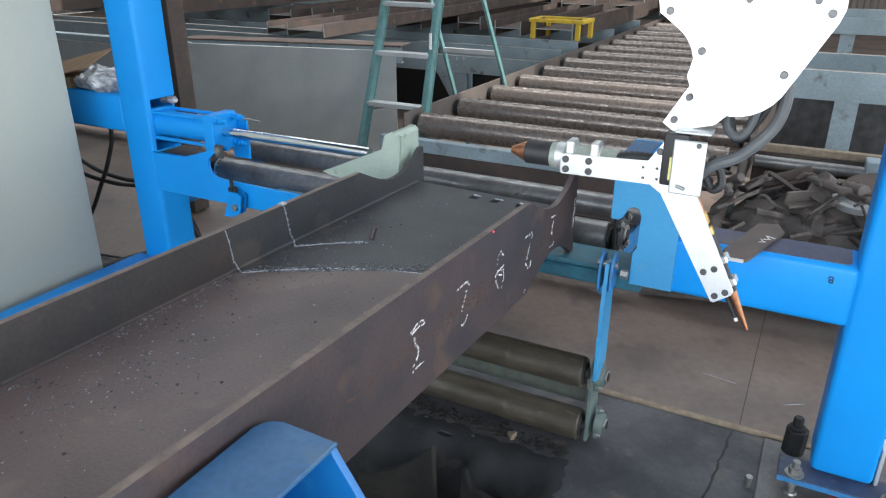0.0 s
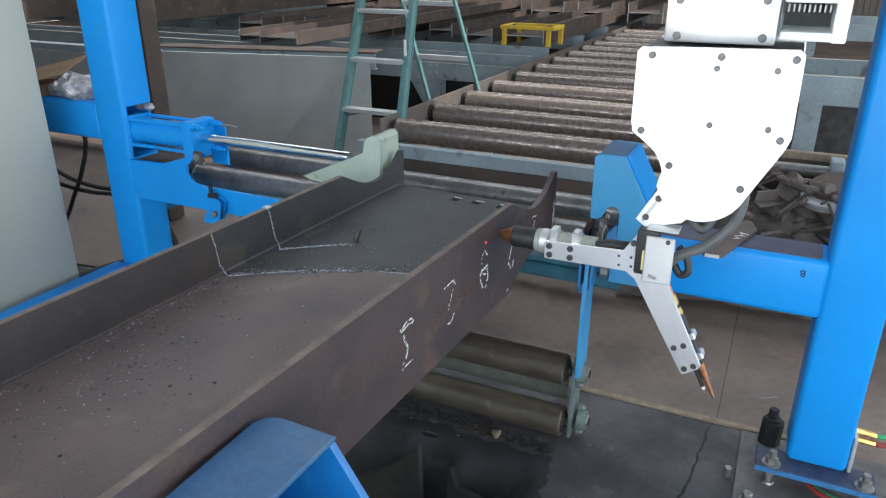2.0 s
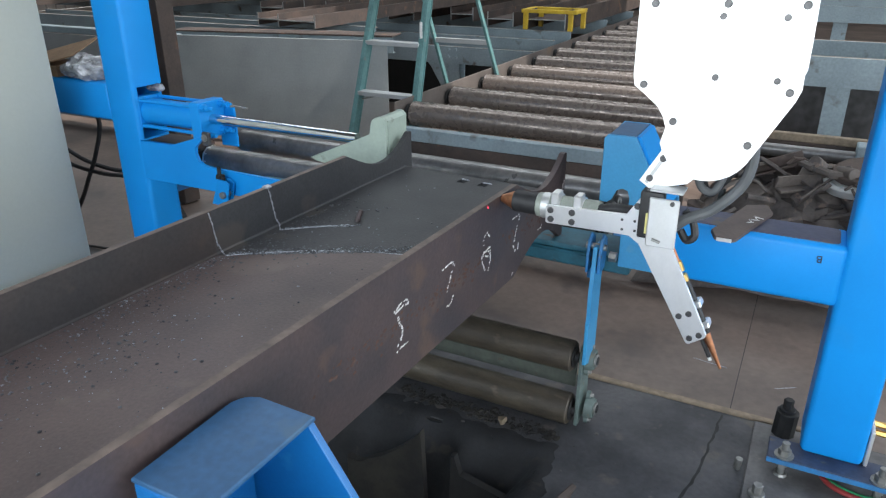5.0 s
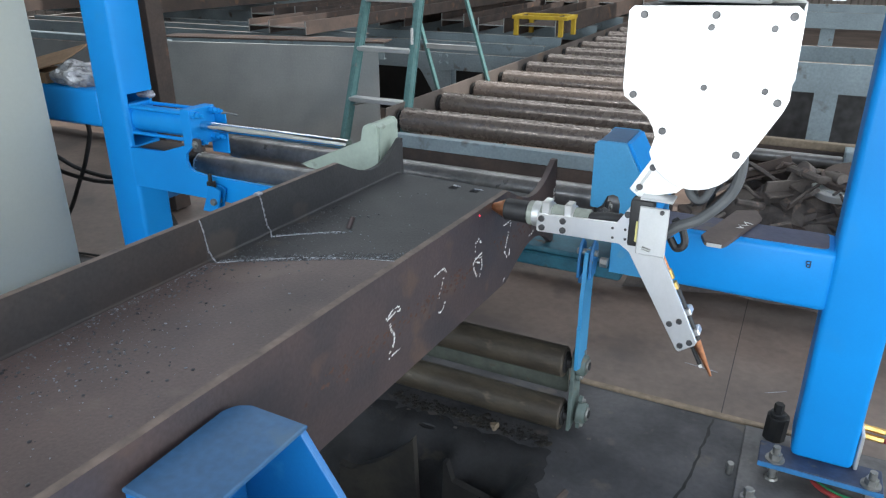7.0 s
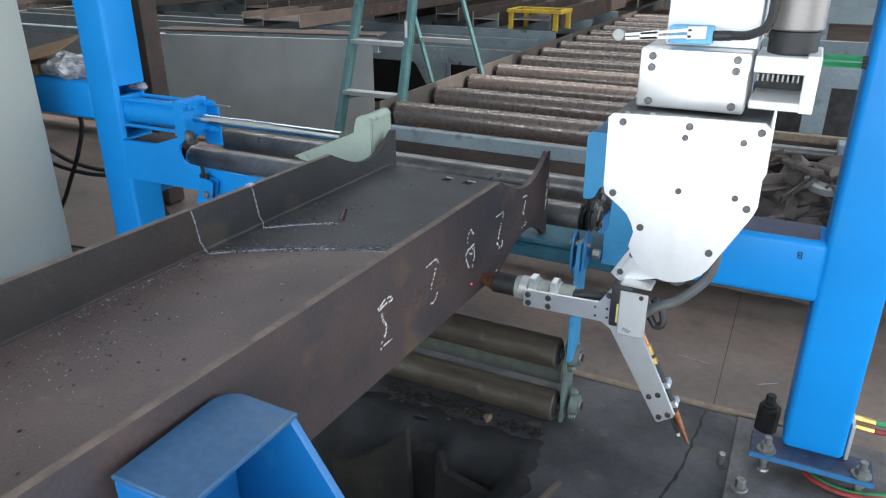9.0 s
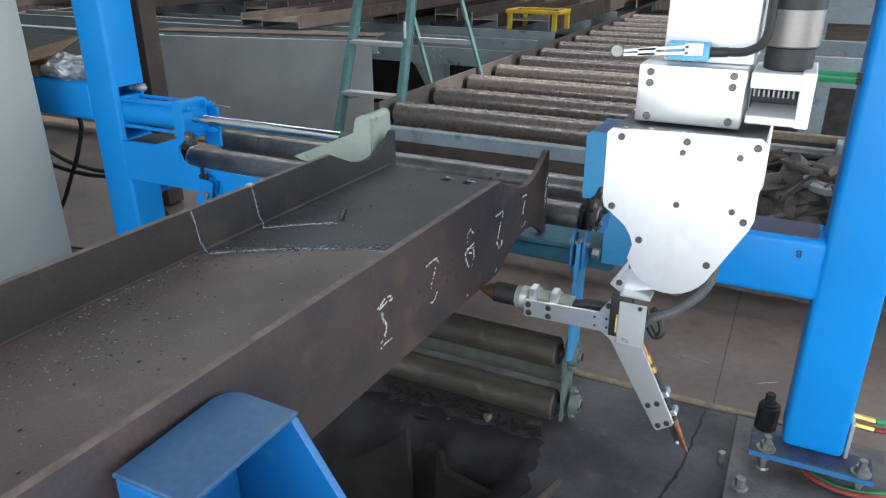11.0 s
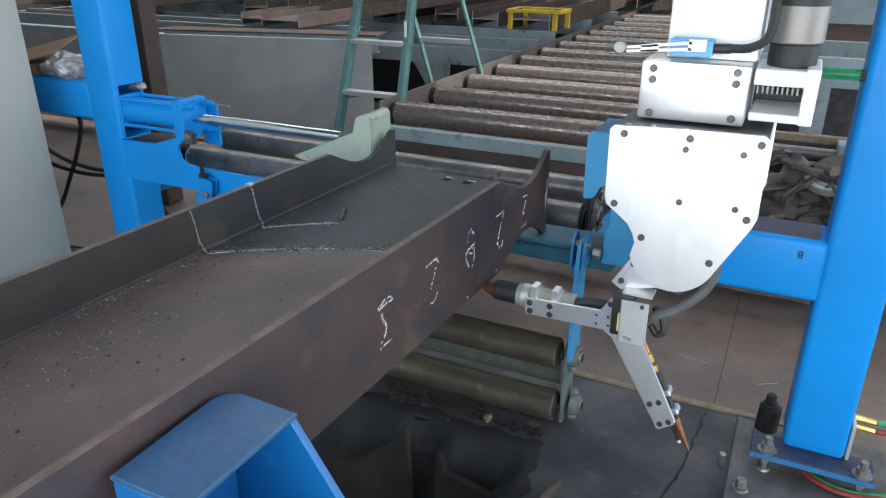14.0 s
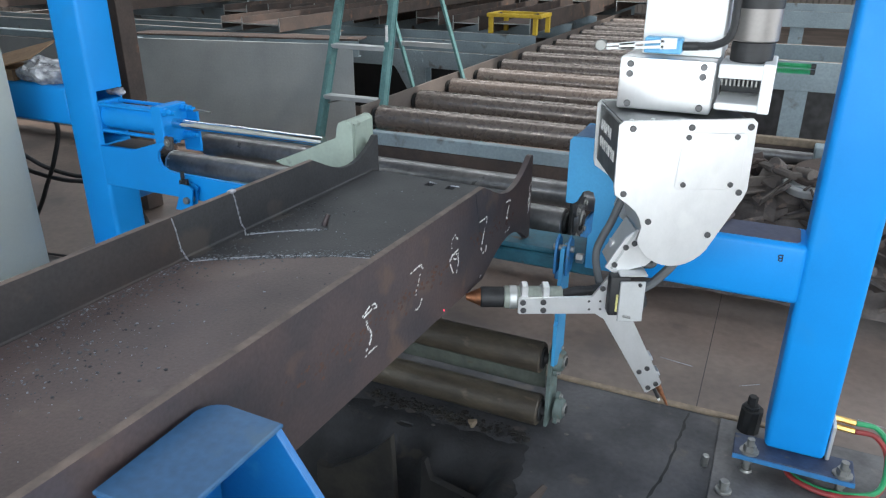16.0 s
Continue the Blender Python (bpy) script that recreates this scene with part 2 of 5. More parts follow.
def thing(name, at, label, category, group="", kind=""):
    ob = new(name)
    ob.location = at
    ob.empty_display_size = 0.1
    ORIGIN[ob.name] = Vector(at)
    return tagged(ob, label, category, group, kind)


def part(name, bm, material, parent=None, label="", smooth=35):
    """Links a bmesh given in place as one mesh object under parent."""
    base = ORIGIN[parent.name] if parent else Vector((0, 0, 0))
    bm.normal_update()
    bmesh.ops.recalc_face_normals(bm, faces=bm.faces)
    if base.length > 0:
        bmesh.ops.translate(bm, verts=bm.verts, vec=-base)
    me = bpy.data.meshes.new(name)
    bm.to_mesh(me)
    bm.free()
    me.materials.append(material)
    me.polygons.foreach_set("use_smooth", [True] * len(me.polygons))
    me.set_sharp_from_angle(angle=radians(smooth))
    ob = new(name, me)
    if parent:
        ob.parent = parent
    ORIGIN[ob.name] = base
    return tagged(ob, label)


def box(bm, lo, hi, bevel=0.003, seg=1, m=None):
    v = [bm.verts.new(p) for p in ((lo[0], lo[1], lo[2]), (hi[0], lo[1], lo[2]), (hi[0], hi[1], lo[2]), (lo[0], hi[1], lo[2]), (lo[0], lo[1], hi[2]), (hi[0], lo[1], hi[2]), (hi[0], hi[1], hi[2]), (lo[0], hi[1], hi[2]))]
    f = [bm.faces.new([v[i] for i in q]) for q in ((3, 2, 1, 0), (4, 5, 6, 7), (0, 1, 5, 4), (1, 2, 6, 5), (2, 3, 7, 6), (3, 0, 4, 7))]
    if bevel:
        e = {x for q in f for x in q.edges}
        r = bmesh.ops.bevel(bm, geom=list(e), offset=min(bevel, 0.45 * min(h - l for l, h in zip(lo, hi))), segments=seg, affect="EDGES", profile=0.5)
        v = list({x for q in r["faces"] for x in q.verts} | {x for x in v if x.is_valid})
    if m is not None:
        bmesh.ops.transform(bm, matrix=m, verts=v)
    return bm


def B(lo, hi, bevel=0.003, seg=1, m=None):
    return box(bmesh.new(), lo, hi, bevel, seg, m)


def cyl(bm, p0, p1, r, seg=20, r1=None, bevel=0.0):
    """A capped cylinder or cone from p0 to p1, with a small chamfer."""
    p0, p1 = Vector(p0), Vector(p1)
    r1 = r if r1 is None else r1
    axis = (p1 - p0)
    q = axis.to_track_quat("Z", "Y")
    h = axis.length
    rings = [(0, r)] if not bevel else [(0, r - bevel), (bevel, r)]
    rings += [(h, r1)] if not bevel else [(h - bevel, r1), (h, r1 - bevel)]
    loops = []
    for z, rad in rings:
        loops.append([bm.verts.new(p0 + q @ Vector((rad * math.cos(2 * math.pi * i / seg), rad * math.sin(2 * math.pi * i / seg), z))) for i in range(seg)])
    for a, b in zip(loops, loops[1:]):
        for i in range(seg):
            bm.faces.new((a[i], a[(i + 1) % seg], b[(i + 1) % seg], b[i]))
    bm.faces.new(loops[0][::-1])
    bm.faces.new(loops[-1])
    return bm


def C(p0, p1, r, seg=20, r1=None, bevel=0.0):
    return cyl(bmesh.new(), p0, p1, r, seg, r1, bevel)


def prism(bm, poly, plane, a, b, bevel=0.0):
    """A flat outline in the plane xz, yz or xy, drawn out along the third axis from a to b."""
    def at(u, v, w):
        return {"xz": (u, w, v), "yz": (w, u, v), "xy": (u, v, w)}[plane]
    lo = [bm.verts.new(at(u, v, a)) for u, v in poly]
    hi = [bm.verts.new(at(u, v, b)) for u, v in poly]
    n = len(poly)
    faces = [bm.faces.new(lo[::-1]), bm.faces.new(hi)]
    for i in range(n):
        bm.faces.new((lo[i], lo[(i + 1) % n], hi[(i + 1) % n], hi[i]))
    if bevel:
        e = [x for f in faces for x in f.edges]
        bmesh.ops.bevel(bm, geom=e, offset=bevel, segments=1, affect="EDGES")
    return bm


def S(poly, plane, a, b, bevel=0.0):
    return prism(bmesh.new(), poly, plane, a, b, bevel)


def tube(bm, pts, r, seg=10, steps=6, wave=0.0):
    """A hose through the points, smoothed; wave gives it ribs."""
    pts = [Vector(p) for p in pts]
    path = []
    ext = [2 * pts[0] - pts[1]] + pts + [2 * pts[-1] - pts[-2]]
    for i in range(1, len(ext) - 2):
        for k in range(steps):
            t = k / steps
            a, b, c, d = ext[i - 1], ext[i], ext[i + 1], ext[i + 2]
            path.append(0.5 * (2 * b + (c - a) * t + (2 * a - 5 * b + 4 * c - d) * t * t + (3 * b - a - 3 * c + d) * t ** 3))
    path.append(pts[-1])
    loops = []
    s = None
    for i, p in enumerate(path):
        d = (path[min(i + 1, len(path) - 1)] - path[max(i - 1, 0)]).normalized()
        if s is None:
            s = d.orthogonal().normalized()
        s = (s - d * s.dot(d)).normalized()
        u = s.cross(d).normalized()
        rr = r * (1 + (wave if i % 2 else 0))
        loops.append([bm.verts.new(p + rr * (math.cos(2 * math.pi * k / seg) * s + math.sin(2 * math.pi * k / seg) * u)) for k in range(seg)])
    for a, b in zip(loops, loops[1:]):
        for k in range(seg):
            bm.faces.new((a[k], a[(k + 1) % seg], b[(k + 1) % seg], b[k]))
    bm.faces.new(loops[0][::-1])
    bm.faces.new(loops[-1])
    return bm


def T(pts, r, seg=10, steps=6, wave=0.0):
    return tube(bmesh.new(), pts, r, seg, steps, wave)


def bolt(bm, at, axis, r, h, hole=True):
    """A socket or hexagon head standing on a surface."""
    at, axis = Vector(at), Vector(axis)
    if hole:
        cyl(bm, at, at + axis * h, r, 14, bevel=r * 0.15)
        cyl(bm, at + axis * h * 0.9, at + axis * (h + 0.0006), r * 0.5, 6)
    else:
        cyl(bm, at, at + axis * h * 0.25, r * 1.6, 18, bevel=h * 0.05)
        cyl(bm, at + axis * h * 0.25, at + axis * h, r, 6, bevel=r * 0.1)
    return bm

# ---- the shed: floor, walls, roof, the yard beyond the open door ----
FZ = -0.07
PX0, PX1, PY0, PY1 = -2.3, -0.66, 0.2, 2.10
fb = bmesh.new()
box(fb, (-20, -2.2, FZ - 1.0), (PX0, 2.66, FZ), 0)
box(fb, (0.9, -2.2, FZ - 1.0), (8, 2.66, FZ), 0)
box(fb, (PX1, -2.2, FZ - 1.0), (0.9, PY0, FZ), 0)
box(fb, (PX0, -2.2, FZ - 1.0), (PX1, PY0, FZ), 0)
floor = part("floor", fb, FLOOR, None, "dark grimy concrete workshop floor with a pit added for the shade under the beam")
tagged(floor, category="floor", kind="structure")
# strip of concrete in a darker tone than the main floor
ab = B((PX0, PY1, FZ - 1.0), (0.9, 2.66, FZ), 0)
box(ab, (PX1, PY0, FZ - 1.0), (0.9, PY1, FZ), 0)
apron = part("floor", ab, DARK_CONCRETE, None, "darker concrete strip between the pit and the frame")
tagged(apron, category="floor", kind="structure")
# added pit: its black lining stands in for the shaded floor under the beam
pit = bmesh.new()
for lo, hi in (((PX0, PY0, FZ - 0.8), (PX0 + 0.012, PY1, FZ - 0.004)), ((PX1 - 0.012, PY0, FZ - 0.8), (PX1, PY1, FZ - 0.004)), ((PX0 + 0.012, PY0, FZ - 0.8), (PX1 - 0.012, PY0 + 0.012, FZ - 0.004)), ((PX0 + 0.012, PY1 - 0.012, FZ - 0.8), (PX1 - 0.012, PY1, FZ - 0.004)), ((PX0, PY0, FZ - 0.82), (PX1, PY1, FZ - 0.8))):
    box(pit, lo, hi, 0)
part("shade_pit", pit, SHADE_BLACK, floor, "black lining of the added pit, standing in for shade")
fl2 = part("floor", B((-20, 2.66, FZ - 1.0), (8, 24, FZ - 0.012), 0), FLOOR_BR, None, "brown dusty floor of steel plates behind the blue frame")
tagged(fl2, category="floor", kind="structure")
yard = part("ground", B((-400, -800, FZ - 1.3), (400, 800, FZ - 1.001), 0), GROUND, None, "sunlit pale concrete yard outside the open door")
tagged(yard, category="ground", kind="structure")


def corrugated(name, p0, p1, z0, z1, label, pitch=0.3):
    """Siding with upright ribs from p0 to p1."""
    bm = bmesh.new()
    p0, p1 = Vector((*p0, 0)), Vector((*p1, 0))
    d = (p1 - p0)
    n = int(d.length / pitch)
    side = Vector((-d.y, d.x, 0)).normalized()
    d.normalize()
    prof = ((0, 0), (0.45, 0), (0.55, 0.05), (0.9, 0.05))
    pts = [p0 + d * pitch * (i + u) + side * v for i in range(n) for u, v in prof] + [p1]
    front = [(bm.verts.new(p + Vector((0, 0, z0))), bm.verts.new(p + Vector((0, 0, z1)))) for p in pts]
    back = [(bm.verts.new(p - side * 0.1 + Vector((0, 0, z0))), bm.verts.new(p - side * 0.1 + Vector((0, 0, z1)))) for p in (pts[0], pts[-1])]
    for a, b in zip(front, front[1:]):
        bm.faces.new((a[0], b[0], b[1], a[1]))
    bm.faces.new((back[1][0], back[0][0], back[0][1], back[1][1]))
    ob = part(name, bm, WALL, None, label, 20)
    return tagged(ob, category="wall", kind="structure")


corrugated("wall_north", (8, 22), (-20, 22), FZ, 8, "weathered corrugated metal siding with red-brown stains")
corrugated("wall_west", (-20, 22), (-20, -2.2), FZ, 8, "weathered corrugated metal siding with red-brown stains")
corrugated("wall_east", (8, 9.8), (8, 22), FZ, 8, "weathered corrugated metal siding with red-brown stains")
w = part("wall_east", B((8.0, -1.8, 5.3), (8.1, 9.8, 8), 0), WALL, None, "siding above the open side of the shed")
tagged(w, category="wall", kind="structure")
for x0, x1, z0, z1 in ((-20, -6.2, FZ, 8), (7, 8, FZ, 8), (-6.2, 7, 5.8, 8)):
    w = part("wall_south", B((x0, -2.35, z0), (x1, -2.28, z1), 0), WALL, None, "corrugated siding round the wide open door")
    tagged(w, category="wall", kind="structure")
# unseen roof; its skylight slots are added for the overhead lamps
rb = bmesh.new()
for y0, y1 in ((-2.4, 5.7), (7.3, 11.7), (13.3, 22.2)):
    box(rb, (-20.2, y0, 8), (8.2, y1, 8.15), 0)
for y0 in (5.7, 11.7):
    for x0, x1 in ((-20.2, -15.2), (7.9, 8.2)):
        box(rb, (x0, y0, 8.001), (x1, y0 + 1.6, 8.149), 0)
roof = part("ceiling", rb, ROOF, None, "unseen grey metal sheet roof of the shed with slots for the added overhead lamps")
tagged(roof, category="ceiling", kind="structure")

# floor details: lip strip, cracks
lip = part("trim", B((-3.0, 2.655, FZ - 0.02), (0.35, 2.685, FZ + 0.012), 0.004), LIP, None, "worn tan edge strip between the two floors")
tagged(lip, category="floor edge", kind="structure")

# ---- blue portal frame ----
FY0, FY1 = 2.397, 2.585
fr = thing("portal_frame", (0.24, 2.49, FZ), "glossy blue welded square-tube machine frame on levelling bolts", "machine frame")


def post(x0, x1, z0, z1):
    return B((x0, FY0, z0), (x1, FY1, z1), 0.022, 4)


part("post", post(0.152, 0.347, 0.024, 2.6), BLUE, fr)


def tube_outline(x0, x1, y0, y1, r, n=4):
    """A rounded square outline in plan."""
    out = []
    for cx, cy, a0 in ((x1 - r, y1 - r, 0), (x0 + r, y1 - r, 90), (x0 + r, y0 + r, 180), (x1 - r, y0 + r, 270)):
        out += [(cx + r * math.cos(radians(a0 + 90 * k / n)), cy + r * math.sin(radians(a0 + 90 * k / n))) for k in range(n + 1)]
    return out


lp = bmesh.new()
full = tube_outline(-3.113, -2.917, FY0, FY1, 0.022)
prism(lp, full, "xy", 0.0, 0.785)
prism(lp, full, "xy", 1.035, 2.6)
c_out = full[4:20] + [(-2.917, FY0 + 0.022), (-2.928, FY0 + 0.022), (-2.94, FY0 + 0.010), (-3.10, FY0 + 0.010), (-3.103, FY1 - 0.010), (-2.94, FY1 - 0.010)]
prism(lp, c_out, "xy", 0.785, 1.035)
part("post", lp, BLUE, fr, "blue square post cut out for the cylinder")
part("crossbeam", B((-0.50, FY0 + 0.002, 0.590), (0.165, FY1 - 0.002, 0.799), 0.022, 4), BLUE, fr)
part("crossbeam", B((-4.6, FY0 + 0.002, 0.858), (-3.10, FY1 - 0.002, 1.043), 0.02, 4), BLUE, fr)
# shadow under the workpiece is in the teal of these two parts
part("crossbeam", B((-2.30, FY0 + 0.018, 0.616), (-0.505, FY1 - 0.004, 0.6385), 0.004, 2), SHADE_TEAL, fr, "teal plate under the workpiece, darkened for its shade")
part("stiffener", B((-2.28, FY0 + 0.006, 0.560), (-0.501, FY1 - 0.012, 0.615), 0.008), SHADE_TEAL, fr, "teal stiffener darkened for its shade")
part("dust", S(tube_outline(-0.44, 0.135, FY0 + 0.022, FY1 - 0.022, 0.02), "xy", 0.7985, 0.8008), DUST_TOP, fr, "grey dust and scuffs on the crossbeam")
part("bracket", S([(-2.93, 0.585), (-1.62, 0.585), (-1.62, 0.690), (-2.10, 0.697), (-2.47, 0.702), (-2.52, 0.706), (-2.55, 0.722), (-2.565, 0.755), (-2.56, 0.79), (-2.53, 0.815), (-2.47, 0.86), (-2.71, 0.782), (-2.93, 0.782)], "xz", FY0, FY0 + 0.016, 0.002), BLUE, fr)
part("shelf", B((-2.92, FY0 + 0.016, 0.755), (-2.62, FY1, 0.775), 0.002), BROWN, fr)
part("lug", B((-2.490, FY0 - 0.022, 0.812), (-2.445, FY0, 0.875), 0.006), IRON, fr, "dark bolted lug")
part("lug_bolt", bolt(bmesh.new(), (-2.468, FY0 - 0.022, 0.850), (0, -1, 0), 0.011, 0.012, False), ZINC, fr)
# foot plates with levelling studs
# dusty plate top, coloured navy for the shading beside the post
part("foot_plate", B((0.055, 2.325, 0.004), (0.44, 2.45, 0.024), 0.003), NAVY, fr, "dusty foot plate, the shade on its top put into the navy")
part("foot_edge", B((0.055, 2.318, 0.005), (0.44, 2.3245, 0.0225), 0.001), BLUE_WORN, fr, "blue plate edge worn to steel")
part("stop_stud", C((0.100, 2.605, FZ), (0.104, 2.605, 0.045), 0.041, 10, bevel=0.003), DARK, fr, "dark bolted stop beside the foot")
part("stop_bolt", bolt(bmesh.new(), (0.100, 2.605, 0.045), (0, 0, 1), 0.018, 0.05, False), DARK, fr)
for x, y in ((0.108, 2.352), (0.402, 2.352)):
    b = bmesh.new()
    cyl(b, (x, y, FZ), (x, y, 0.078), 0.0125, 14)
    cyl(b, (x, y, 0.024), (x, y, 0.030), 0.032, 20)
    cyl(b, (x, y, 0.030), (x, y, 0.052), 0.021, 6)
    cyl(b, (x, y, -0.018), (x, y, 0.003), 0.021, 6)
    cyl(b, (x, y, FZ), (x, y, FZ + 0.022), 0.030, 9, 0.020)
    part("levelling_bolt", b, ZINC, fr, "zinc levelling stud with nut and washer")

# ---- H beam being cut ----
BEAM_LEN = 4.6
beam = thing("steel_beam", (-0.824, 1.7, 0.675), "wide-flange steel beam lying with web flat, brown mill scale and dust", "steel beam")
TF, DEPTH, ZT, ZB, ZW = 0.020, 0.69, 0.961 - 0.675, -0.036, 0.825 - 0.675
E0 = 0.800


def flange(x0, x1, dip0, dip1, depth, end, start=-BEAM_LEN):
    """A flange plate along y with shallow round cuts above and below near its end."""
    n = 18
    dip = [(dip0 + (dip1 - dip0) * i / n, depth * math.sin(math.pi * (i / n) ** 1.15) ** 0.9) for i in range(n + 1)]
    top = [(start, ZT)] + [(y, ZT - max(0, v)) for y, v in dip]
    top += [(end - 0.004, ZT), (end, ZT - 0.004), (end, ZB + 0.004), (end - 0.004, ZB)]
    top += [(y, ZB + max(0, v)) for y, v in dip[::-1]] + [(start, ZB)]
    bm = bmesh.new()
    lo = [bm.verts.new((x0, y, z)) for y, z in top]
    hi = [bm.verts.new((x1, y, z)) for y, z in top]
    bm.faces.new(lo), bm.faces.new(hi[::-1])
    for i in range(len(top)):
        j = (i + 1) % len(top)
        bm.faces.new((lo[i], hi[i], hi[j], lo[j]))
    bmesh.ops.triangulate(bm, faces=[f for f in bm.faces if len(f.verts) > 4])
    return bm


def beam_part(name, bm, material, label="", sub=None):
    bmesh.ops.translate(bm, verts=bm.verts, vec=beam.location)
    ob = part(name, bm, material, sub or beam, label)
    return ob


near = beam_part("flange", flange(-TF, 0, 0.36, 0.775, 0.078, E0), STEEL, "near flange with chalk layout marks")
# same steel as the near flange, with its shade put into the colour
far = beam_part("flange", B((-DEPTH, -BEAM_LEN, ZB), (-DEPTH + TF, -0.292, ZT), 0.0), SHADED_STEEL)
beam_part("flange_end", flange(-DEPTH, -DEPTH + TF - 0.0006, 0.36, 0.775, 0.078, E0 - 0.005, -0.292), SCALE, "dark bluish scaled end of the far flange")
XI_ = -DEPTH + TF - 0.001
XN_ = -TF + 0.001
cut_a = [(XI_, -0.30), (XI_ + 0.04, -0.278), (-0.341, -0.081), (-0.19, -0.023), (XN_, 0.04)]
beam_part("web", S([(XI_, -BEAM_LEN), (XN_, -BEAM_LEN)] + cut_a[::-1], "xy", ZW - 0.014, ZW), WEB, "brown dusty web plate strewn with slag grains")
wbm = S(cut_a + [(XN_, 0.665), (XI_, 0.665)], "xy", ZW - 0.014, ZW - 0.0006)
WE = E0 - 0.05
xs = [XI_] + [v for hx in (-0.371, -0.281, -0.176) for v in (hx - 0.017, hx + 0.017)] + [-TF + 0.001]
for x0, x1 in zip(xs[::2], xs[1::2]):
    prism(wbm, [(x0, 0.665), (x1, 0.665), (x1, 0.70), (x0, 0.70)], "xy", ZW - 0.014, ZW - 0.0006)
prism(wbm, [(XI_, 0.70), (-TF + 0.001, 0.70), (-TF + 0.001, WE), (XI_, WE)], "xy", ZW - 0.014, ZW - 0.0006)
bmesh.ops.remove_doubles(wbm, verts=wbm.verts, dist=0.0001)
beam_part("web_end", wbm, SCALE, "dark bluish scaled end of the web with bolt holes")
for s in (0, 1):
    fil = bmesh.new()
    x, d = (-TF + 0.001, -1) if s == 0 else (-DEPTH + TF - 0.001, 1)
    pr = [(x, ZW - 0.001)] + [(x + d * (0.009 - 0.009 * math.cos(a)), ZW + 0.009 - 0.009 * math.sin(a)) for a in [math.pi / 2 * k / 5 for k in range(6)]]
    y_cut = 0.03 if s == 0 else -0.29
    prism(fil, pr, "xz", -BEAM_LEN, y_cut)
    beam_part("fillet", fil, STEEL if s == 0 else SHADED_STEEL)
    fil = bmesh.new()
    prism(fil, pr, "xz", y_cut, E0 - 0.05)
    beam_part("fillet", fil, SCALE)
# light rolled edges on top of the flanges
beam_part("edge", B((-TF + 0.001, -BEAM_LEN, ZT - 0.001), (-0.001, 0.36, ZT + 0.0012), 0.0), EDGE, "lighter brown rolled edge")
beam_part("edge", B((-DEPTH + 0.001, -BEAM_LEN, ZT - 0.001), (-DEPTH + TF - 0.001, 0.36, ZT + 0.0012), 0.0), EDGE, "lighter brown rolled edge")
beam.rotation_euler = (0, 0, radians(-2.4))

# ---- rollers under the beam ----


def roller(name, x0, x1, y, z, r, material, label, group="", cap=0.016, journal=0.07):
    t = thing(name, ((x0 + x1) / 2, y, z), label, "roller", group)
    part("shell", C((x0, y, z), (x1, y, z), r, 36, bevel=0.006), material, t)
    for x, d in ((x0, -1), (x1, 1)):
        part("journal", C((x + d * 0.001, y, z), (x + d * journal, y, z), 0.02, 14), DARK, t)
        part("end_cap", C((x - d * 0.002, y, z), (x + d * cap, y, z), r * 0.72, 24, bevel=0.003), DARK, t)
    return t


roller("feed_roller", -2.84, -0.72, 2.765, 0.675 - 0.066, 0.066, ROLLER_DARK, "dark steel feed roller carrying the beam")
roller("feed_roller", -2.95, -0.62, 3.13, 0.675 - 0.062, 0.060, ROLLER_DARK, "dark scuffed steel feed roller beyond the beam end")
for k in range(14):
    roller("conveyor_roller", -2.455, -0.45, 4.285 + 0.61 * k, 0.588, 0.084, ROLLER, "worn brown steel conveyor roller with shiny streaks", "rollers of the conveyor")
for x in (-0.70, -2.99):
    part("roller_bracket", B((x, FY1 - 0.01, 0.44), (x + 0.02, 3.2, 0.545), 0.004), BLUE_WORN, fr, "worn blue bracket arm under the feed rollers")
cv = thing("roller_conveyor", (-1.1, 7, FZ), "steel side rails and legs of the roller conveyor", "conveyor")
part("rail", B((-2.513, 4.12, 0.40), (-2.500, 13.2, 0.690), 0.002), RAIL, cv, "brown steel side rail")
for k in range(14):
    part("bearing_plate", C((-2.499, 4.285 + 0.61 * k, 0.588), (-2.474, 4.285 + 0.61 * k, 0.588), 0.062, 18, bevel=0.003), DARK, cv)
part("rail", B((-0.375, 4.02, 0.45), (-0.36, 13.2, 0.66), 0.002), BROWN, cv)
part("lower_channel", B((-2.34, 3.81, 0.10), (-0.55, 3.86, 0.533), 0.004), BROWN, cv)
for x in (-2.2, -1.3, -0.7):
    part("stay", B((x, 3.861, 0.30), (x + 0.05, 4.05, 0.36), 0.003), BROWN, cv)
part("end_channel", B((-2.5, 3.80, 0.535), (-0.55, 3.86, 0.615), 0.004), TABLE, cv)
for y in (4.1, 6.4, 8.8, 11.2):
    for x in (-2.53, -0.43):
        part("leg", B((x, y, FZ), (x + 0.06, y + 0.1, 0.5), 0.004), TABLE, cv)

RND = random.Random(5)

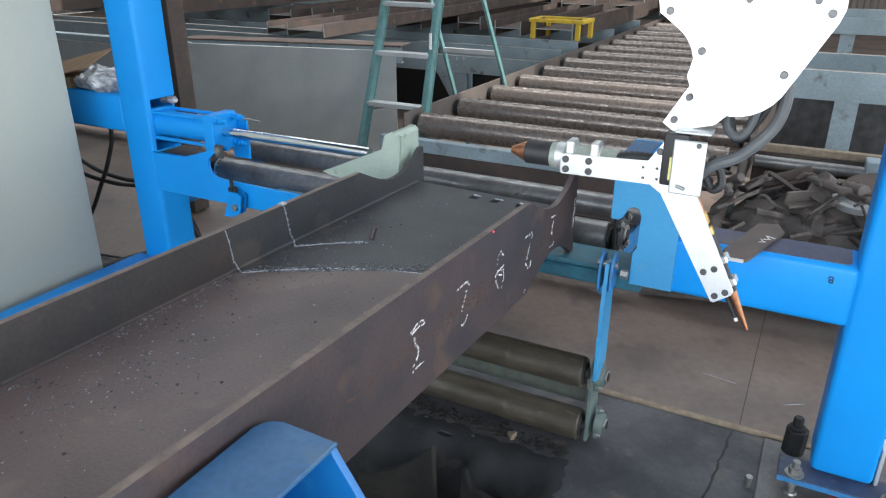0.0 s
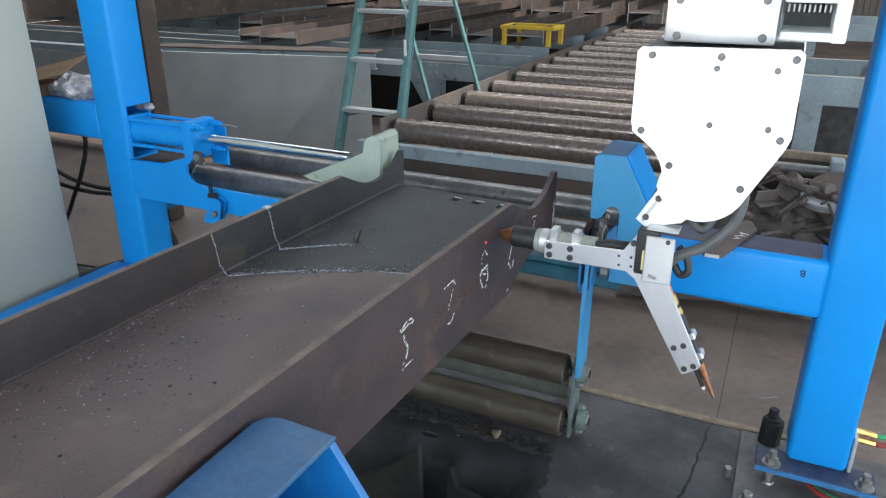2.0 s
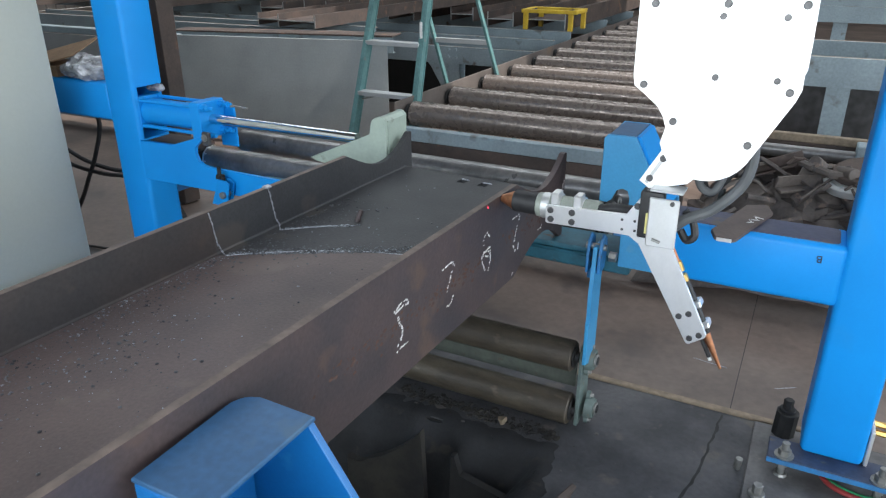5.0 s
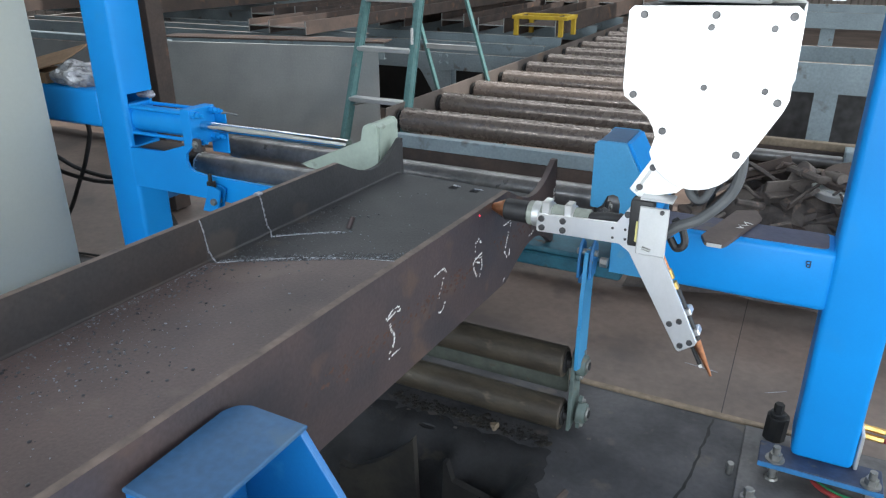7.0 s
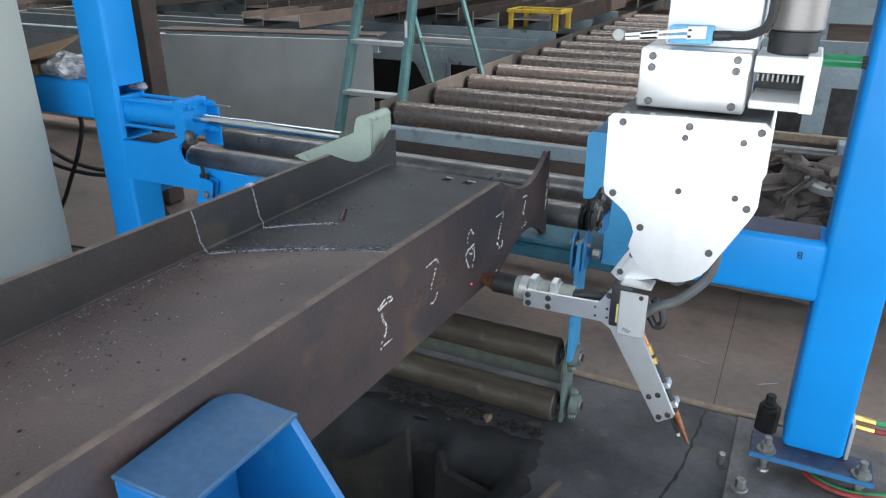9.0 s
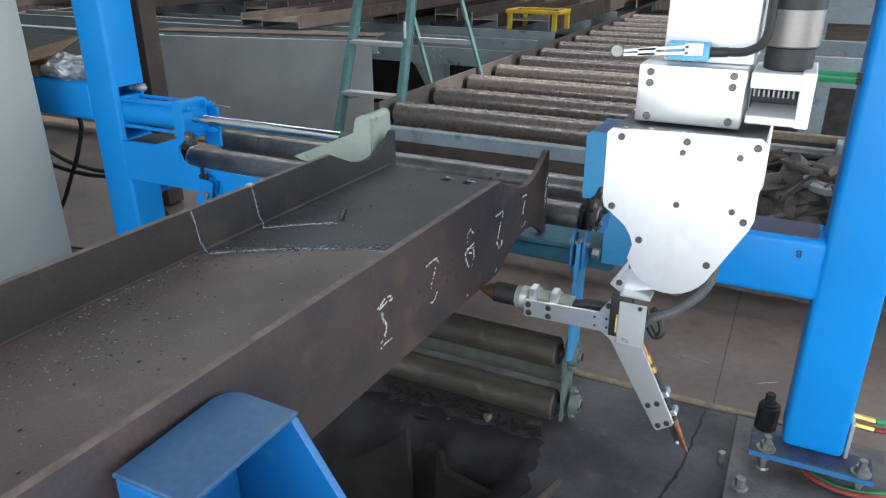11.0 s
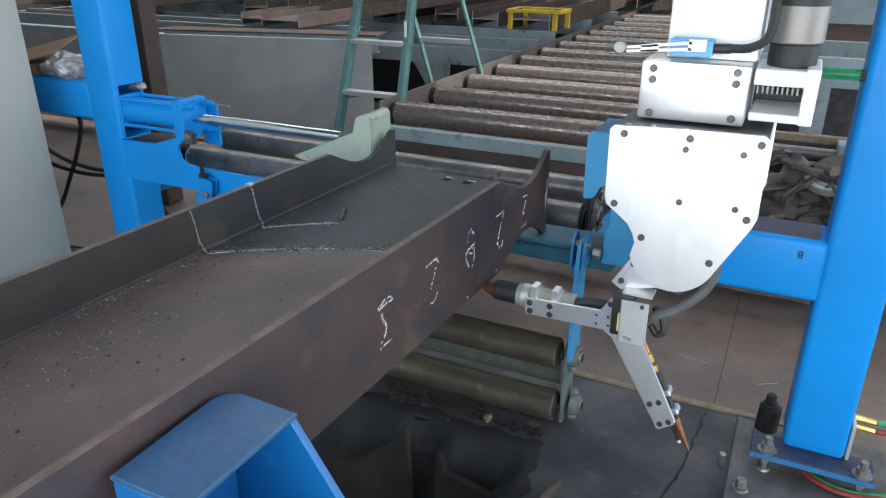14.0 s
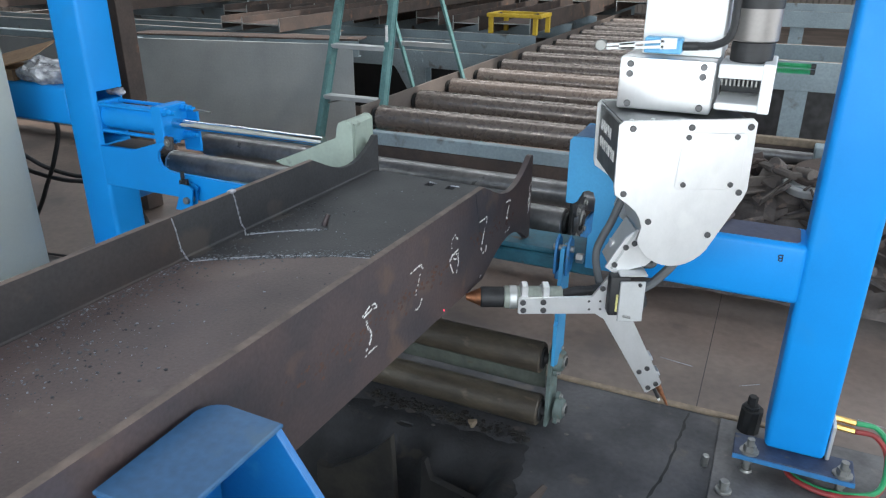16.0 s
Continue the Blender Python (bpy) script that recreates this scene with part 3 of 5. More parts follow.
# ---- beam details: holes, cut lines, slag, chalk, rust ----


def chain(pts, r, jitter, seed, seg=6):
    """An uneven bead of cut metal along the points."""
    rr = random.Random(seed)
    bm = bmesh.new()
    for a, b in zip(pts, pts[1:]):
        a, b = Vector(a), Vector(b)
        n = max(2, int((b - a).length / 0.0045))
        for i in range(n):
            p = a.lerp(b, (i + rr.random()) / n) + Vector((rr.uniform(-1, 1), rr.uniform(-1, 1), 0)) * jitter
            q = p + (b - a).normalized() * rr.uniform(0.004, 0.012) + Vector((rr.uniform(-1, 1), rr.uniform(-1, 1), 0)) * jitter * 0.6
            cyl(bm, p, q, r * rr.uniform(0.4, 1.2), seg, r * rr.uniform(0.3, 1.0))
    return bm


XI = -DEPTH + TF
for name, y0, pts in (("a", -0.290, [(XI + 0.03, -0.284, ZW), (-0.56, -0.215, ZW), (-0.44, -0.130, ZW), (-0.341, -0.081, ZW)]),
                      ("b", -0.040, [(XI + 0.03, -0.049, ZW), (-0.56, 0.025, ZW), (-0.481, 0.09, ZW)])):
    line = [(XI + 0.001, y0 - 0.012, ZT), (XI + 0.001, y0, ZT - 0.06), (XI + 0.002, y0 + 0.006, ZW + 0.03), (XI + 0.01, y0 + 0.012, ZW + 0.008)] + pts
    beam_part("cut_line", chain(line, 0.0023, 0.0011, 3 if name == "a" else 4), BEAD, "bright jagged torch-cut line")
beam_part("cut_line", chain([(-0.31, -0.062, ZW), (-0.19, -0.023, ZW), (-0.12, -0.002, ZW)], 0.0016, 0.0008, 8), BEAD, "thin bright scribed line")
beam_part("burr", B((XI - 0.018, -0.062, ZT - 0.002), (XI + 0.002, -0.035, ZT + 0.007), 0.003), BEAD, "bright metal burr on the edge")
beam_part("stud", C((-0.47, 0.135, ZW - 0.002), (-0.462, 0.15, ZW + 0.036), 0.010, 12, 0.008, bevel=0.001), STEEL, "short plug of dark steel")
for hx in (-0.371, -0.281, -0.176):
    beam_part("hole_rim", chain([(hx - 0.012, 0.705, ZW), (hx + 0.016, 0.703, ZW)], 0.004, 0.002, int(-hx * 1000)), BEAD, "bright rim of a torch-cut hole")
# slag grains on the web
sl = bmesh.new()
for i in range(2600):
    u = RND.random()
    if u < 0.45:
        x, y = XI + 0.02 + abs(RND.gauss(0, 0.09)), RND.uniform(-1.0, 0.3)
    elif u < 0.8:
        x = RND.uniform(XI + 0.03, -0.1)
        y = -0.284 + 0.62 * (x - XI - 0.03) + abs(RND.gauss(0, 0.03))
    else:
        x, y = RND.uniform(XI + 0.03, -0.06), RND.uniform(-1.25, 0.7)
        if RND.random() < 0.6:
            x, y = RND.gauss(-0.45, 0.10), RND.gauss(-0.85, 0.18)
    if not XI + 0.01 < x < -0.03:
        continue
    r = 0.001 + 0.0032 * RND.random() ** 5
    b0 = bmesh.ops.create_icosphere(sl, subdivisions=1, radius=r, matrix=Matrix.Translation((x, y, ZW + r * 0.5)) @ Matrix.Diagonal((RND.uniform(0.7, 1.6), RND.uniform(0.7, 1.6), 0.7, 1)))
slag = beam_part("slag_grains", sl, mat("slag_grain", (0.05, 0.052, 0.058), (0.16, 0.165, 0.18), 0.45, 0.5, scale=25, mix=0.4), "dark and silvery slag grains")
tagged(slag, kind="stuff")
sl = bmesh.new()
for i in range(1150):
    u = RND.random()
    if u < 0.40:
        x = RND.uniform(XI + 0.03, -0.16)
        y = -0.284 + 0.62 * (x - XI - 0.03) + 0.004 + abs(RND.gauss(0, 0.022))
    elif u < 0.55:
        x = RND.uniform(XI + 0.03, -0.44)
        y = -0.049 + 0.72 * (x - XI - 0.03) + 0.004 + abs(RND.gauss(0, 0.010))
    elif u < 0.70:
        x, y = XI + 0.012 + abs(RND.gauss(0, 0.02)), RND.uniform(-0.75, -0.28)
    elif u < 0.88:
        x, y = RND.gauss(-0.50, 0.09), RND.gauss(-0.82, 0.16)
    else:
        x, y = RND.uniform(XI + 0.03, -0.06), RND.uniform(-1.25, 0.65)
    if not XI + 0.01 < x < -0.03:
        continue
    r = 0.0008 + 0.0021 * RND.random() ** 4
    bmesh.ops.create_icosphere(sl, subdivisions=1, radius=r, matrix=Matrix.Translation((x, y, ZW + r * 0.4)) @ Matrix.Rotation(RND.random() * 3, 4, "Z") @ Matrix.Diagonal((RND.uniform(0.8, 2.2), RND.uniform(0.6, 1.2), 0.7, 1)))
tagged(beam_part("spatter", sl, mat("bluish_spatter", (0.17, 0.20, 0.235), (0.32, 0.345, 0.38), 0.4, 0.4, scale=40, mix=0.4), "bluish silver spatter grains"), kind="stuff")

# paint marker strokes on the near flange: flecked, mostly illegible
STROKES = {
    "s": [[(0.0, 0.90), (0.26, 1.0), (0.47, 0.98), (0.50, 0.88), (0.30, 0.91), (0.05, 0.86)], [(0.12, 0.74), (0.14, 0.64), (0.27, 0.43), (0.26, 0.30), (0.19, 0.17)], [(0.06, 0.0), (0.24, 0.02), (0.48, 0.03)], [(0.08, 0.10), (0.12, 0.16)]],
    "z": [[(0.0, 0.97), (0.24, 1.0), (0.46, 1.0), (0.55, 0.86)], [(0.43, 0.78), (0.33, 0.61), (0.23, 0.45), (0.21, 0.36)], [(0.06, 0.32), (0.11, 0.12), (0.23, 0.0), (0.37, 0.02), (0.47, 0.14), (0.50, 0.21)]],
    "b": [[(0.40, 0.87), (0.26, 1.0), (0.12, 0.94), (0.10, 0.72)], [(0.42, 0.60), (0.08, 0.54), (0.0, 0.44), (0.15, 0.17), (0.29, 0.0), (0.37, 0.08), (0.46, 0.27), (0.42, 0.58)], [(0.10, 0.50), (0.38, 0.38)], [(0.08, 0.60), (0.40, 0.50)]],
    "y": [[(0.0, 0.99), (0.27, 0.99), (0.45, 1.0), (0.43, 0.81)], [(0.34, 0.71), (0.24, 0.50), (0.15, 0.29)], [(0.09, 0.23), (0.28, 0.0), (0.42, 0.02), (0.44, 0.19)]],
    "i": [[(0.0, 1.0), (0.36, 0.98), (0.24, 0.81), (0.10, 0.50), (0.16, 0.35)], [(0.0, 0.0), (0.30, 0.0), (0.36, 0.06)]],
    "o": [[(0.19, 1.0), (0.08, 0.77), (0.22, 0.54), (0.0, 0.40), (0.18, 0.15), (0.02, 0.0)], [(0.10, 0.95), (0.20, 0.70), (0.06, 0.50), (0.16, 0.30), (0.06, 0.12)]],
    "v": [[(0.0, 0.0), (0.5, 1.0), (1.0, 0.4)]],
}


def mark(kind, y0, z0, h, seed, heavy=1.0):
    rr = random.Random(seed)
    bm = bmesh.new()
    for st in STROKES[kind]:
        for a, b in zip(st, st[1:]):
            n = max(2, int(math.dist(a, b) * h / 0.0045))
            for i in range(n):
                if rr.random() < 0.3:
                    continue
                u = (i + rr.random() * 0.6) / n
                y = y0 + (a[0] + (b[0] - a[0]) * u) * h + rr.uniform(-0.0015, 0.0015)
                z = z0 + (a[1] + (b[1] - a[1]) * u) * h + rr.uniform(-0.001, 0.001)
                w, q = rr.uniform(0.0009, 0.0027) * heavy, rr.uniform(0.0008, 0.0023)
                d = w * 0.7
                vs = [bm.verts.new((0.0012, y - w, z - q)), bm.verts.new((0.0012, y + w * 0.8, z - q + d)), bm.verts.new((0.0012, y + w, z + q + d)), bm.verts.new((0.0012, y - w, z + q))]
                bm.faces.new(vs)
                lo = [bm.verts.new((0.0, v.co.y, v.co.z)) for v in vs]
                for k in range(4):
                    bm.faces.new((vs[k], lo[k], lo[(k + 1) % 4], vs[(k + 1) % 4]))
    return beam_part("paint_mark", bm, CHALK, "flecked white marker stroke")


for kind, y0, z0, h, heavy in (("s", -0.357, 0.048, 0.127, 1.5), ("z", -0.121, 0.057, 0.127, 1.2), ("b", 0.114, 0.062, 0.134, 1.0), ("y", 0.331, 0.055, 0.124, 1.1), ("v", 0.341, -0.024, 0.012, 1.0), ("i", 0.549, 0.066, 0.111, 1.1), ("o", 0.768, 0.066, 0.113, 0.9)):
    mark(kind, y0, z0, h, int(1000 + y0 * 100), heavy)
rs = bmesh.new()
for i in range(330):
    g = RND.choice((-0.58, -0.47, -0.36, -0.30, -0.16, -0.10, 0.0, 0.06, 0.15, 0.33, 0.45, 0.60))
    y = g + RND.gauss(0, 0.035)
    z = 0.118 + 0.012 * math.sin(g * 40) + RND.gauss(0, 0.016)
    r = 0.001 + 0.0055 * RND.random() ** 2
    n = 9
    ring = [rs.verts.new((0.0006, y + r * 1.5 * RND.uniform(0.6, 1.1) * math.cos(6.283 * k / n), z + r * RND.uniform(0.6, 1.1) * math.sin(6.283 * k / n))) for k in range(n)]
    rs.faces.new(ring)
tagged(beam_part("rust_spots", rs, RUST_SPOT, "row of faint orange rust blooms"), kind="stuff")

# ---- blue jaws ----
jaw = thing("clamp_jaw", (-0.7, 0.72, FZ), "blue steel guide jaw with sloping side plates beside the beam", "machine guide")
side_n = [(-0.846, -0.06), (-0.846, 0.905), (-0.692, 0.905), (-0.30, 0.31), (-0.30, -0.06)]
part("side_plate", S(side_n, "xz", 0.818, 0.834, 0.003), JAW_BLUE, jaw)
part("side_plate", S(side_n, "xz", 0.579, 0.595, 0.003), JAW_BLUE, jaw)
top_n = [(-0.849, 0.579), (-0.694, 0.579), (-0.690, 0.834), (-0.812, 0.835)] + [(-0.812 - 0.037 * math.sin(radians(a)), 0.798 + 0.037 * math.cos(radians(a))) for a in (15, 30, 45, 60, 75, 90)]
part("top_plate", S(top_n, "xy", 0.9053, 0.916, 0.0025), DUSTY_SHADED, jaw, "dust-dulled blue top plate with a rounded corner, darkened for weak top light")
part("back_plate", B((-0.848, 0.598, -0.06), (-0.832, 0.815, 0.904), 0.002), JAW_BLUE, jaw)
fj = thing("clamp_jaw", (-0.5, 2.5, 0.585), "blue scuffed steel guide jaw welded to the crossbeam", "machine guide")
fj_n = [(-0.627, 0.835), (-0.627, 1.060), (-0.616, 1.073), (-0.522, 1.073), (-0.400, 0.848), (-0.392, 0.81), (-0.392, 0.60), (-0.540, 0.60), (-0.540, 0.72), (-0.524, 0.74), (-0.520, 0.86), (-0.530, 0.887), (-0.548, 0.893), (-0.570, 0.885), (-0.585, 0.845), (-0.600, 0.835)]
part("side_plate", S(fj_n, "xz", FY0 - 0.012, FY0 + 0.003, 0.002), FADED, fj)
part("side_plate", S(fj_n, "xz", 2.60, 2.614, 0.002), FADED, fj)
part("slope_plate", S([(-0.522, 1.071), (-0.508, 1.071), (-0.388, 0.848), (-0.402, 0.848)], "xz", FY0 + 0.004, 2.599, 0.001), BLUE, fj)
part("top_plate", B((-0.616, FY0 + 0.004, 1.058), (-0.523, 2.599, 1.073), 0.004), DUSTY_SHADED, fj, "dust-dulled top plate in the darkened blue")
part("face_plate", B((-0.626, FY0 + 0.004, 0.887), (-0.612, 2.599, 1.0575), 0.002), BLUE_WORN, fj)


def bearing(at, r, parent, material, turns=(45, 135, 225, 315), deep=0.018):
    """A flange bearing facing +x, with its bolts at the given turns."""
    x, y, z = at
    bm = bmesh.new()
    cyl(bm, (x, y, z), (x + deep, y, z), r, 24, r * 0.88, bevel=0.003)
    for a in turns:
        c = Vector((x, y + 1.15 * r * math.cos(radians(a)), z + 1.15 * r * math.sin(radians(a))))
        cyl(bm, c, c + Vector((0.014, 0, 0)), r * 0.36, 12)
    b = part("bearing", bm, material, parent, "flange bearing")
    part("bearing_ring", C((x + deep - 0.001, y, z), (x + deep + 0.008, y, z), r * 0.58, 22, bevel=0.002), ZINC, b)
    part("shaft_end", C((x + deep, y, z), (x + deep + 0.012, y, z), r * 0.36, 16, bevel=0.002), DARK, b)
    for a in turns:
        c = Vector((x + 0.013, y + 1.15 * r * math.cos(radians(a)), z + 1.15 * r * math.sin(radians(a))))
        part("bearing_bolt", bolt(bmesh.new(), c, (1, 0, 0), r * 0.17, 0.012, False), ZINC, b)
    return b


bs = thing("bearing_stand", (-0.66, 2.765, 0.5), "blue bearing bracket holding the feed roller end", "bearing bracket")
part("bracket", B((-0.690, 2.70, 0.50), (-0.676, 2.87, 0.74), 0.003), DARK, bs)
bearing((-0.676, 2.785, 0.628), 0.070, bs, IRON)
cr = C((-2.846, 2.765, 0.609), (-2.820, 2.765, 0.609), 0.0675, 10, 0.0665)
bs2 = thing("bearing_stand", (-2.79, 2.765, 0.45), "bearing bracket and blue clevis at the feed roller end", "bearing bracket")
part("bracket", B((-2.90, 2.70, 0.50), (-2.88, 2.83, 0.70), 0.003), DARK, bs2)
part("collar", cr, ALU_DULL, bs2, "eight-sided steel collar on the roller end")
for yy in (2.345, 2.378):
    part("clevis", S([(-2.445, 0.545), (-2.395, 0.545), (-2.345, 0.57), (-2.325, 0.655), (-2.345, 0.668), (-2.395, 0.672), (-2.41, 0.62)], "xz", yy, yy + 0.010, 0.002), BLUE, bs2)
part("pin", C((-2.365, 2.33, 0.600), (-2.365, 2.392, 0.600), 0.016, 12, bevel=0.002), ZINC, bs2)
for xx, z0 in ((-2.395, 0.665), (-2.375, 0.63)):
    part("stud", C((xx, 2.365, z0 - 0.03), (xx, 2.365, z0 + 0.06), 0.009, 8), DARK, bs2)
    part("stud_nut", C((xx, 2.365, z0 + 0.005), (xx, 2.365, z0 + 0.022), 0.018, 6), DARK, bs2)
part("lug", B((-2.80, 2.62, 0.69), (-2.765, 2.66, 0.76), 0.004), DARK, bs2)

# ---- swing arm with two rollers under the beam ----
arm = thing("swing_arm", (-0.6, 2.33, 0.0), "blue lever arm and olive link carrying two low rollers", "machine arm")
part("lever", S([(2.285, 0.70), (2.350, 0.70), (2.380, 0.60), (2.378, 0.27), (2.30, 0.225), (2.258, 0.24), (2.258, 0.41), (2.272, 0.42), (2.262, 0.53), (2.272, 0.56)], "yz", -0.606, -0.592, 0.002), FADED, arm, "worn blue lever plate")
part("link", S([(2.285, -0.055), (2.405, -0.055), (2.395, 0.27), (2.36, 0.30), (2.30, 0.28)], "yz", -0.626, -0.612, 0.002), TEAL_OLIVE, arm, "teal-grey link plate")
for x, z in ((-0.611, 0.218), (-0.598, 0.004)):
    bearing((x, 2.345, z), 0.045, arm, TEAL_OLIVE, (80, 260), 0.034)
for x in (-0.630, -0.588):
    part("clevis", S([(2.285, 0.60), (2.35, 0.60), (2.372, 0.66), (2.36, 0.715), (2.33, 0.735), (2.300, 0.72), (2.285, 0.67)], "yz", x, x + 0.010, 0.002), BLUE_WORN, arm)
part("pin", C((-0.640, 2.32, 0.69), (-0.568, 2.32, 0.69), 0.012, 12), ZINC, arm)
part("rod_end", C((-0.56, 2.335, 0.655), (-0.535, 2.335, 0.655), 0.018, 6), ZINC, arm)
roller("low_roller", -1.75, -0.648, 2.31, 0.235, 0.060, ROLLER_RUST, "oily brown low roller under the beam", "low rollers", 0.006, 0.02)
roller("low_roller", -1.75, -0.645, 2.30, 0.005, 0.062, ROLLER_RUST, "oily brown low roller under the beam", "low rollers", 0.006, 0.02)
# olive kept dark for the shadow between the rollers
part("tie_plate", B((-1.75, 2.40, 0.04), (-0.66, 2.415, 0.20), 0.002), SHADED_OLIVE, arm, "olive plate between the low rollers, darkened for shadow")

# ---- clamp cylinder and pusher ----
cl = thing("hydraulic_cylinder", (-2.7, 2.49, 0.78), "blue tie-rod hydraulic cylinder with a chrome rod", "cylinder")
CY, CZ = 2.485, 0.912
part("barrel", C((-2.935, CY, CZ), (-2.56, CY, CZ), 0.062, 32), BLUE, cl)
part("rear_cap", B((-2.96, CY - 0.072, CZ - 0.075), (-2.915, CY + 0.072, CZ + 0.075), 0.004), BLUE, cl)
part("front_cap", B((-2.575, CY - 0.078, CZ - 0.088), (-2.515, CY + 0.085, CZ + 0.085), 0.004), BLUE, cl)
part("mount_plate", B((-2.56, CY + 0.085, CZ - 0.15), (-2.455, CY + 0.098, CZ + 0.05), 0.004), BLUE, cl)
for dy in (-0.058, 0.058):
    for dz in (-0.062, 0.062):
        b = bmesh.new()
        cyl(b, (-2.93, CY + dy, CZ + dz), (-2.445, CY + dy, CZ + dz), 0.009, 12)
        cyl(b, (-2.515, CY + dy, CZ + dz), (-2.49, CY + dy, CZ + dz), 0.018, 6)
        cyl(b, (-2.487, CY + dy, CZ + dz), (-2.465, CY + dy, CZ + dz), 0.014, 12)
        part("tie_rod", b, BLUE, cl)
part("rod", C((-2.52, CY, CZ), (-1.70, CY, CZ), 0.023, 24), CHROME, cl, "polished chrome piston rod")
part("port_fitting", T([(-2.44, CY + 0.05, CZ + 0.055), (-2.40, CY + 0.05, CZ + 0.06), (-2.34, CY + 0.05, CZ + 0.055)], 0.005, 8, 3), ZINC, cl)
wad = bmesh.new()
bmesh.ops.create_icosphere(wad, subdivisions=3, radius=0.05, matrix=Matrix.Translation((-2.93, 2.55, 1.015)) @ Matrix.Diagonal((1.0, 0.6, 0.35, 1)))
for v in wad.verts:
    v.co += v.normal * 0.012 * noise.noise(v.co * 45)
tagged(part("plastic_wad", wad, FOIL, None, "crumpled clear plastic stuffed above the cylinder", 20), category="plastic film")
pu = thing("pusher_block", (-1.7, 2.5, 0.78), "pale green painted wedge block on the piston rod", "clamp block")
part("wedge", S([(-1.905, 0.822), (-1.87, 0.812), (-1.60, 0.783), (-1.515, 0.783), (-1.515, 1.018), (-1.53, 1.032), (-1.552, 1.032), (-1.580, 1.018), (-1.588, 0.995), (-1.592, 0.955)], "xz", 2.415, 2.43, 0.002), PALE, pu)
part("wedge", S([(-1.86, 0.80), (-1.515, 0.783), (-1.515, 1.018), (-1.53, 1.032), (-1.552, 1.032), (-1.580, 1.018), (-1.588, 0.995), (-1.592, 0.955)], "xz", 2.565, 2.58, 0.002), PALE, pu)
part("core", S([(-1.70, 0.79), (-1.512, 0.79), (-1.512, 1.016), (-1.53, 1.030), (-1.552, 1.030), (-1.578, 1.016), (-1.586, 0.995), (-1.59, 0.95)], "xz", 2.43, 2.565), PALE, pu)

# ---- cabinet ----
cab = thing("control_cabinet", (-3.55, 1.2, FZ), "plain light grey steel control cabinet", "cabinet")
part("body", B((-3.95, 0.2, FZ), (-3.2, 2.199, 2.35), 0.006, 2), CABINET, cab)
part("door", B((-3.199, 0.30, 0.22), (-3.190, 2.169, 2.3), 0.003, 2), CABINET, cab)
part("base_rail", B((-3.15, -1.2, FZ), (-2.93, 2.396, 0.20), 0.012, 3), BLUE, fr, "blue square-tube base rail beside the cabinet")

# ---- step ladder ----
lad = thing("step_ladder", (-2.8, 4.9, FZ), "green fibreglass step ladder with aluminium treads", "ladder")
z_at = lambda z: 4.37 + (z - 0.675) * 0.62


def ladder_x(z, s):
    return -2.735 - 0.16 * (z - 0.675) + s * (0.238 - 0.02 * (z - 0.675))


for s in (-1, 1):
    bm = bmesh.new()
    z0, z1 = FZ, 1.95
    for w0, w1, d0, d1 in ((-0.013, 0.013, 0.0, 0.085), (-0.020, -0.013, 0.003, 0.012), (0.013, 0.020, 0.003, 0.012), (-0.020, -0.013, 0.073, 0.082), (0.013, 0.020, 0.073, 0.082)):
        v = [bm.verts.new((ladder_x(z, s) + w, z_at(z) + d, z)) for z in (z0, z1) for w, d in ((w0, d0), (w1, d0), (w1, d1), (w0, d1))]
        for q in ((0, 1, 2, 3), (7, 6, 5, 4), (0, 4, 5, 1), (1, 5, 6, 2), (2, 6, 7, 3), (3, 7, 4, 0)):
            bm.faces.new([v[i] for i in q])
    part("rail", bm, LADDER_G, lad)
    bm = bmesh.new()
    v = [bm.verts.new((ladder_x(z, s) * 1.0 + s * 0.02 + w, 5.95 - (z - FZ) * 0.30 + d, z)) for z in (z0, z1) for w, d in ((-0.01, 0), (0.01, 0), (0.01, 0.045), (-0.01, 0.045))]
    for q in ((0, 1, 2, 3), (7, 6, 5, 4), (0, 4, 5, 1), (1, 5, 6, 2), (2, 6, 7, 3), (3, 7, 4, 0)):
        bm.faces.new([v[i] for i in q])
    part("rear_rail", bm, LADDER_G, lad)
    part("brace", T([(ladder_x(0.65, s) - s * 0.01, z_at(0.62) + 0.07, 0.62), (ladder_x(0.5, s) * 1.0 - s * 0.12, z_at(0.66) + 0.02, 0.655)], 0.006, 6, 1), ZINC, lad)
for k in range(6):
    z = 0.355 + 0.33 * k
    part("tread", B((ladder_x(z, -1) + 0.008, z_at(z) - 0.012, z - 0.03), (ladder_x(z, 1) - 0.008, z_at(z) + 0.075, z), 0.003), ALU_DULL, lad, "aluminium tread")
for k in range(4):
    z = 0.45 + 0.45 * k
    part("rear_bar", B((ladder_x(z, -1) - 0.02, 5.96 - (z - FZ) * 0.30, z - 0.02), (ladder_x(z, 1) + 0.02, 5.985 - (z - FZ) * 0.30, z + 0.02), 0.003), ALU_DULL, lad)
part("warning_label", B((ladder_x(1.05, 1) - 0.010, z_at(1.05) - 0.002, 0.99), (ladder_x(1.05, 1) + 0.010, z_at(1.05) + 0.004, 1.16), 0.001, m=None), CHALK, lad, "white label with a faded edge")

# ---- transfer tables left of the conveyor ----


def channel(bm, x0, x1, y, z0, z1, f=0.06, t=0.008):
    """A channel lying along x with its web facing -y."""
    box(bm, (x0, y, z0), (x1, y + t, z1), 0.001)
    box(bm, (x0, y + t, z0), (x1, y + f, z0 + t), 0.001)
    return bm


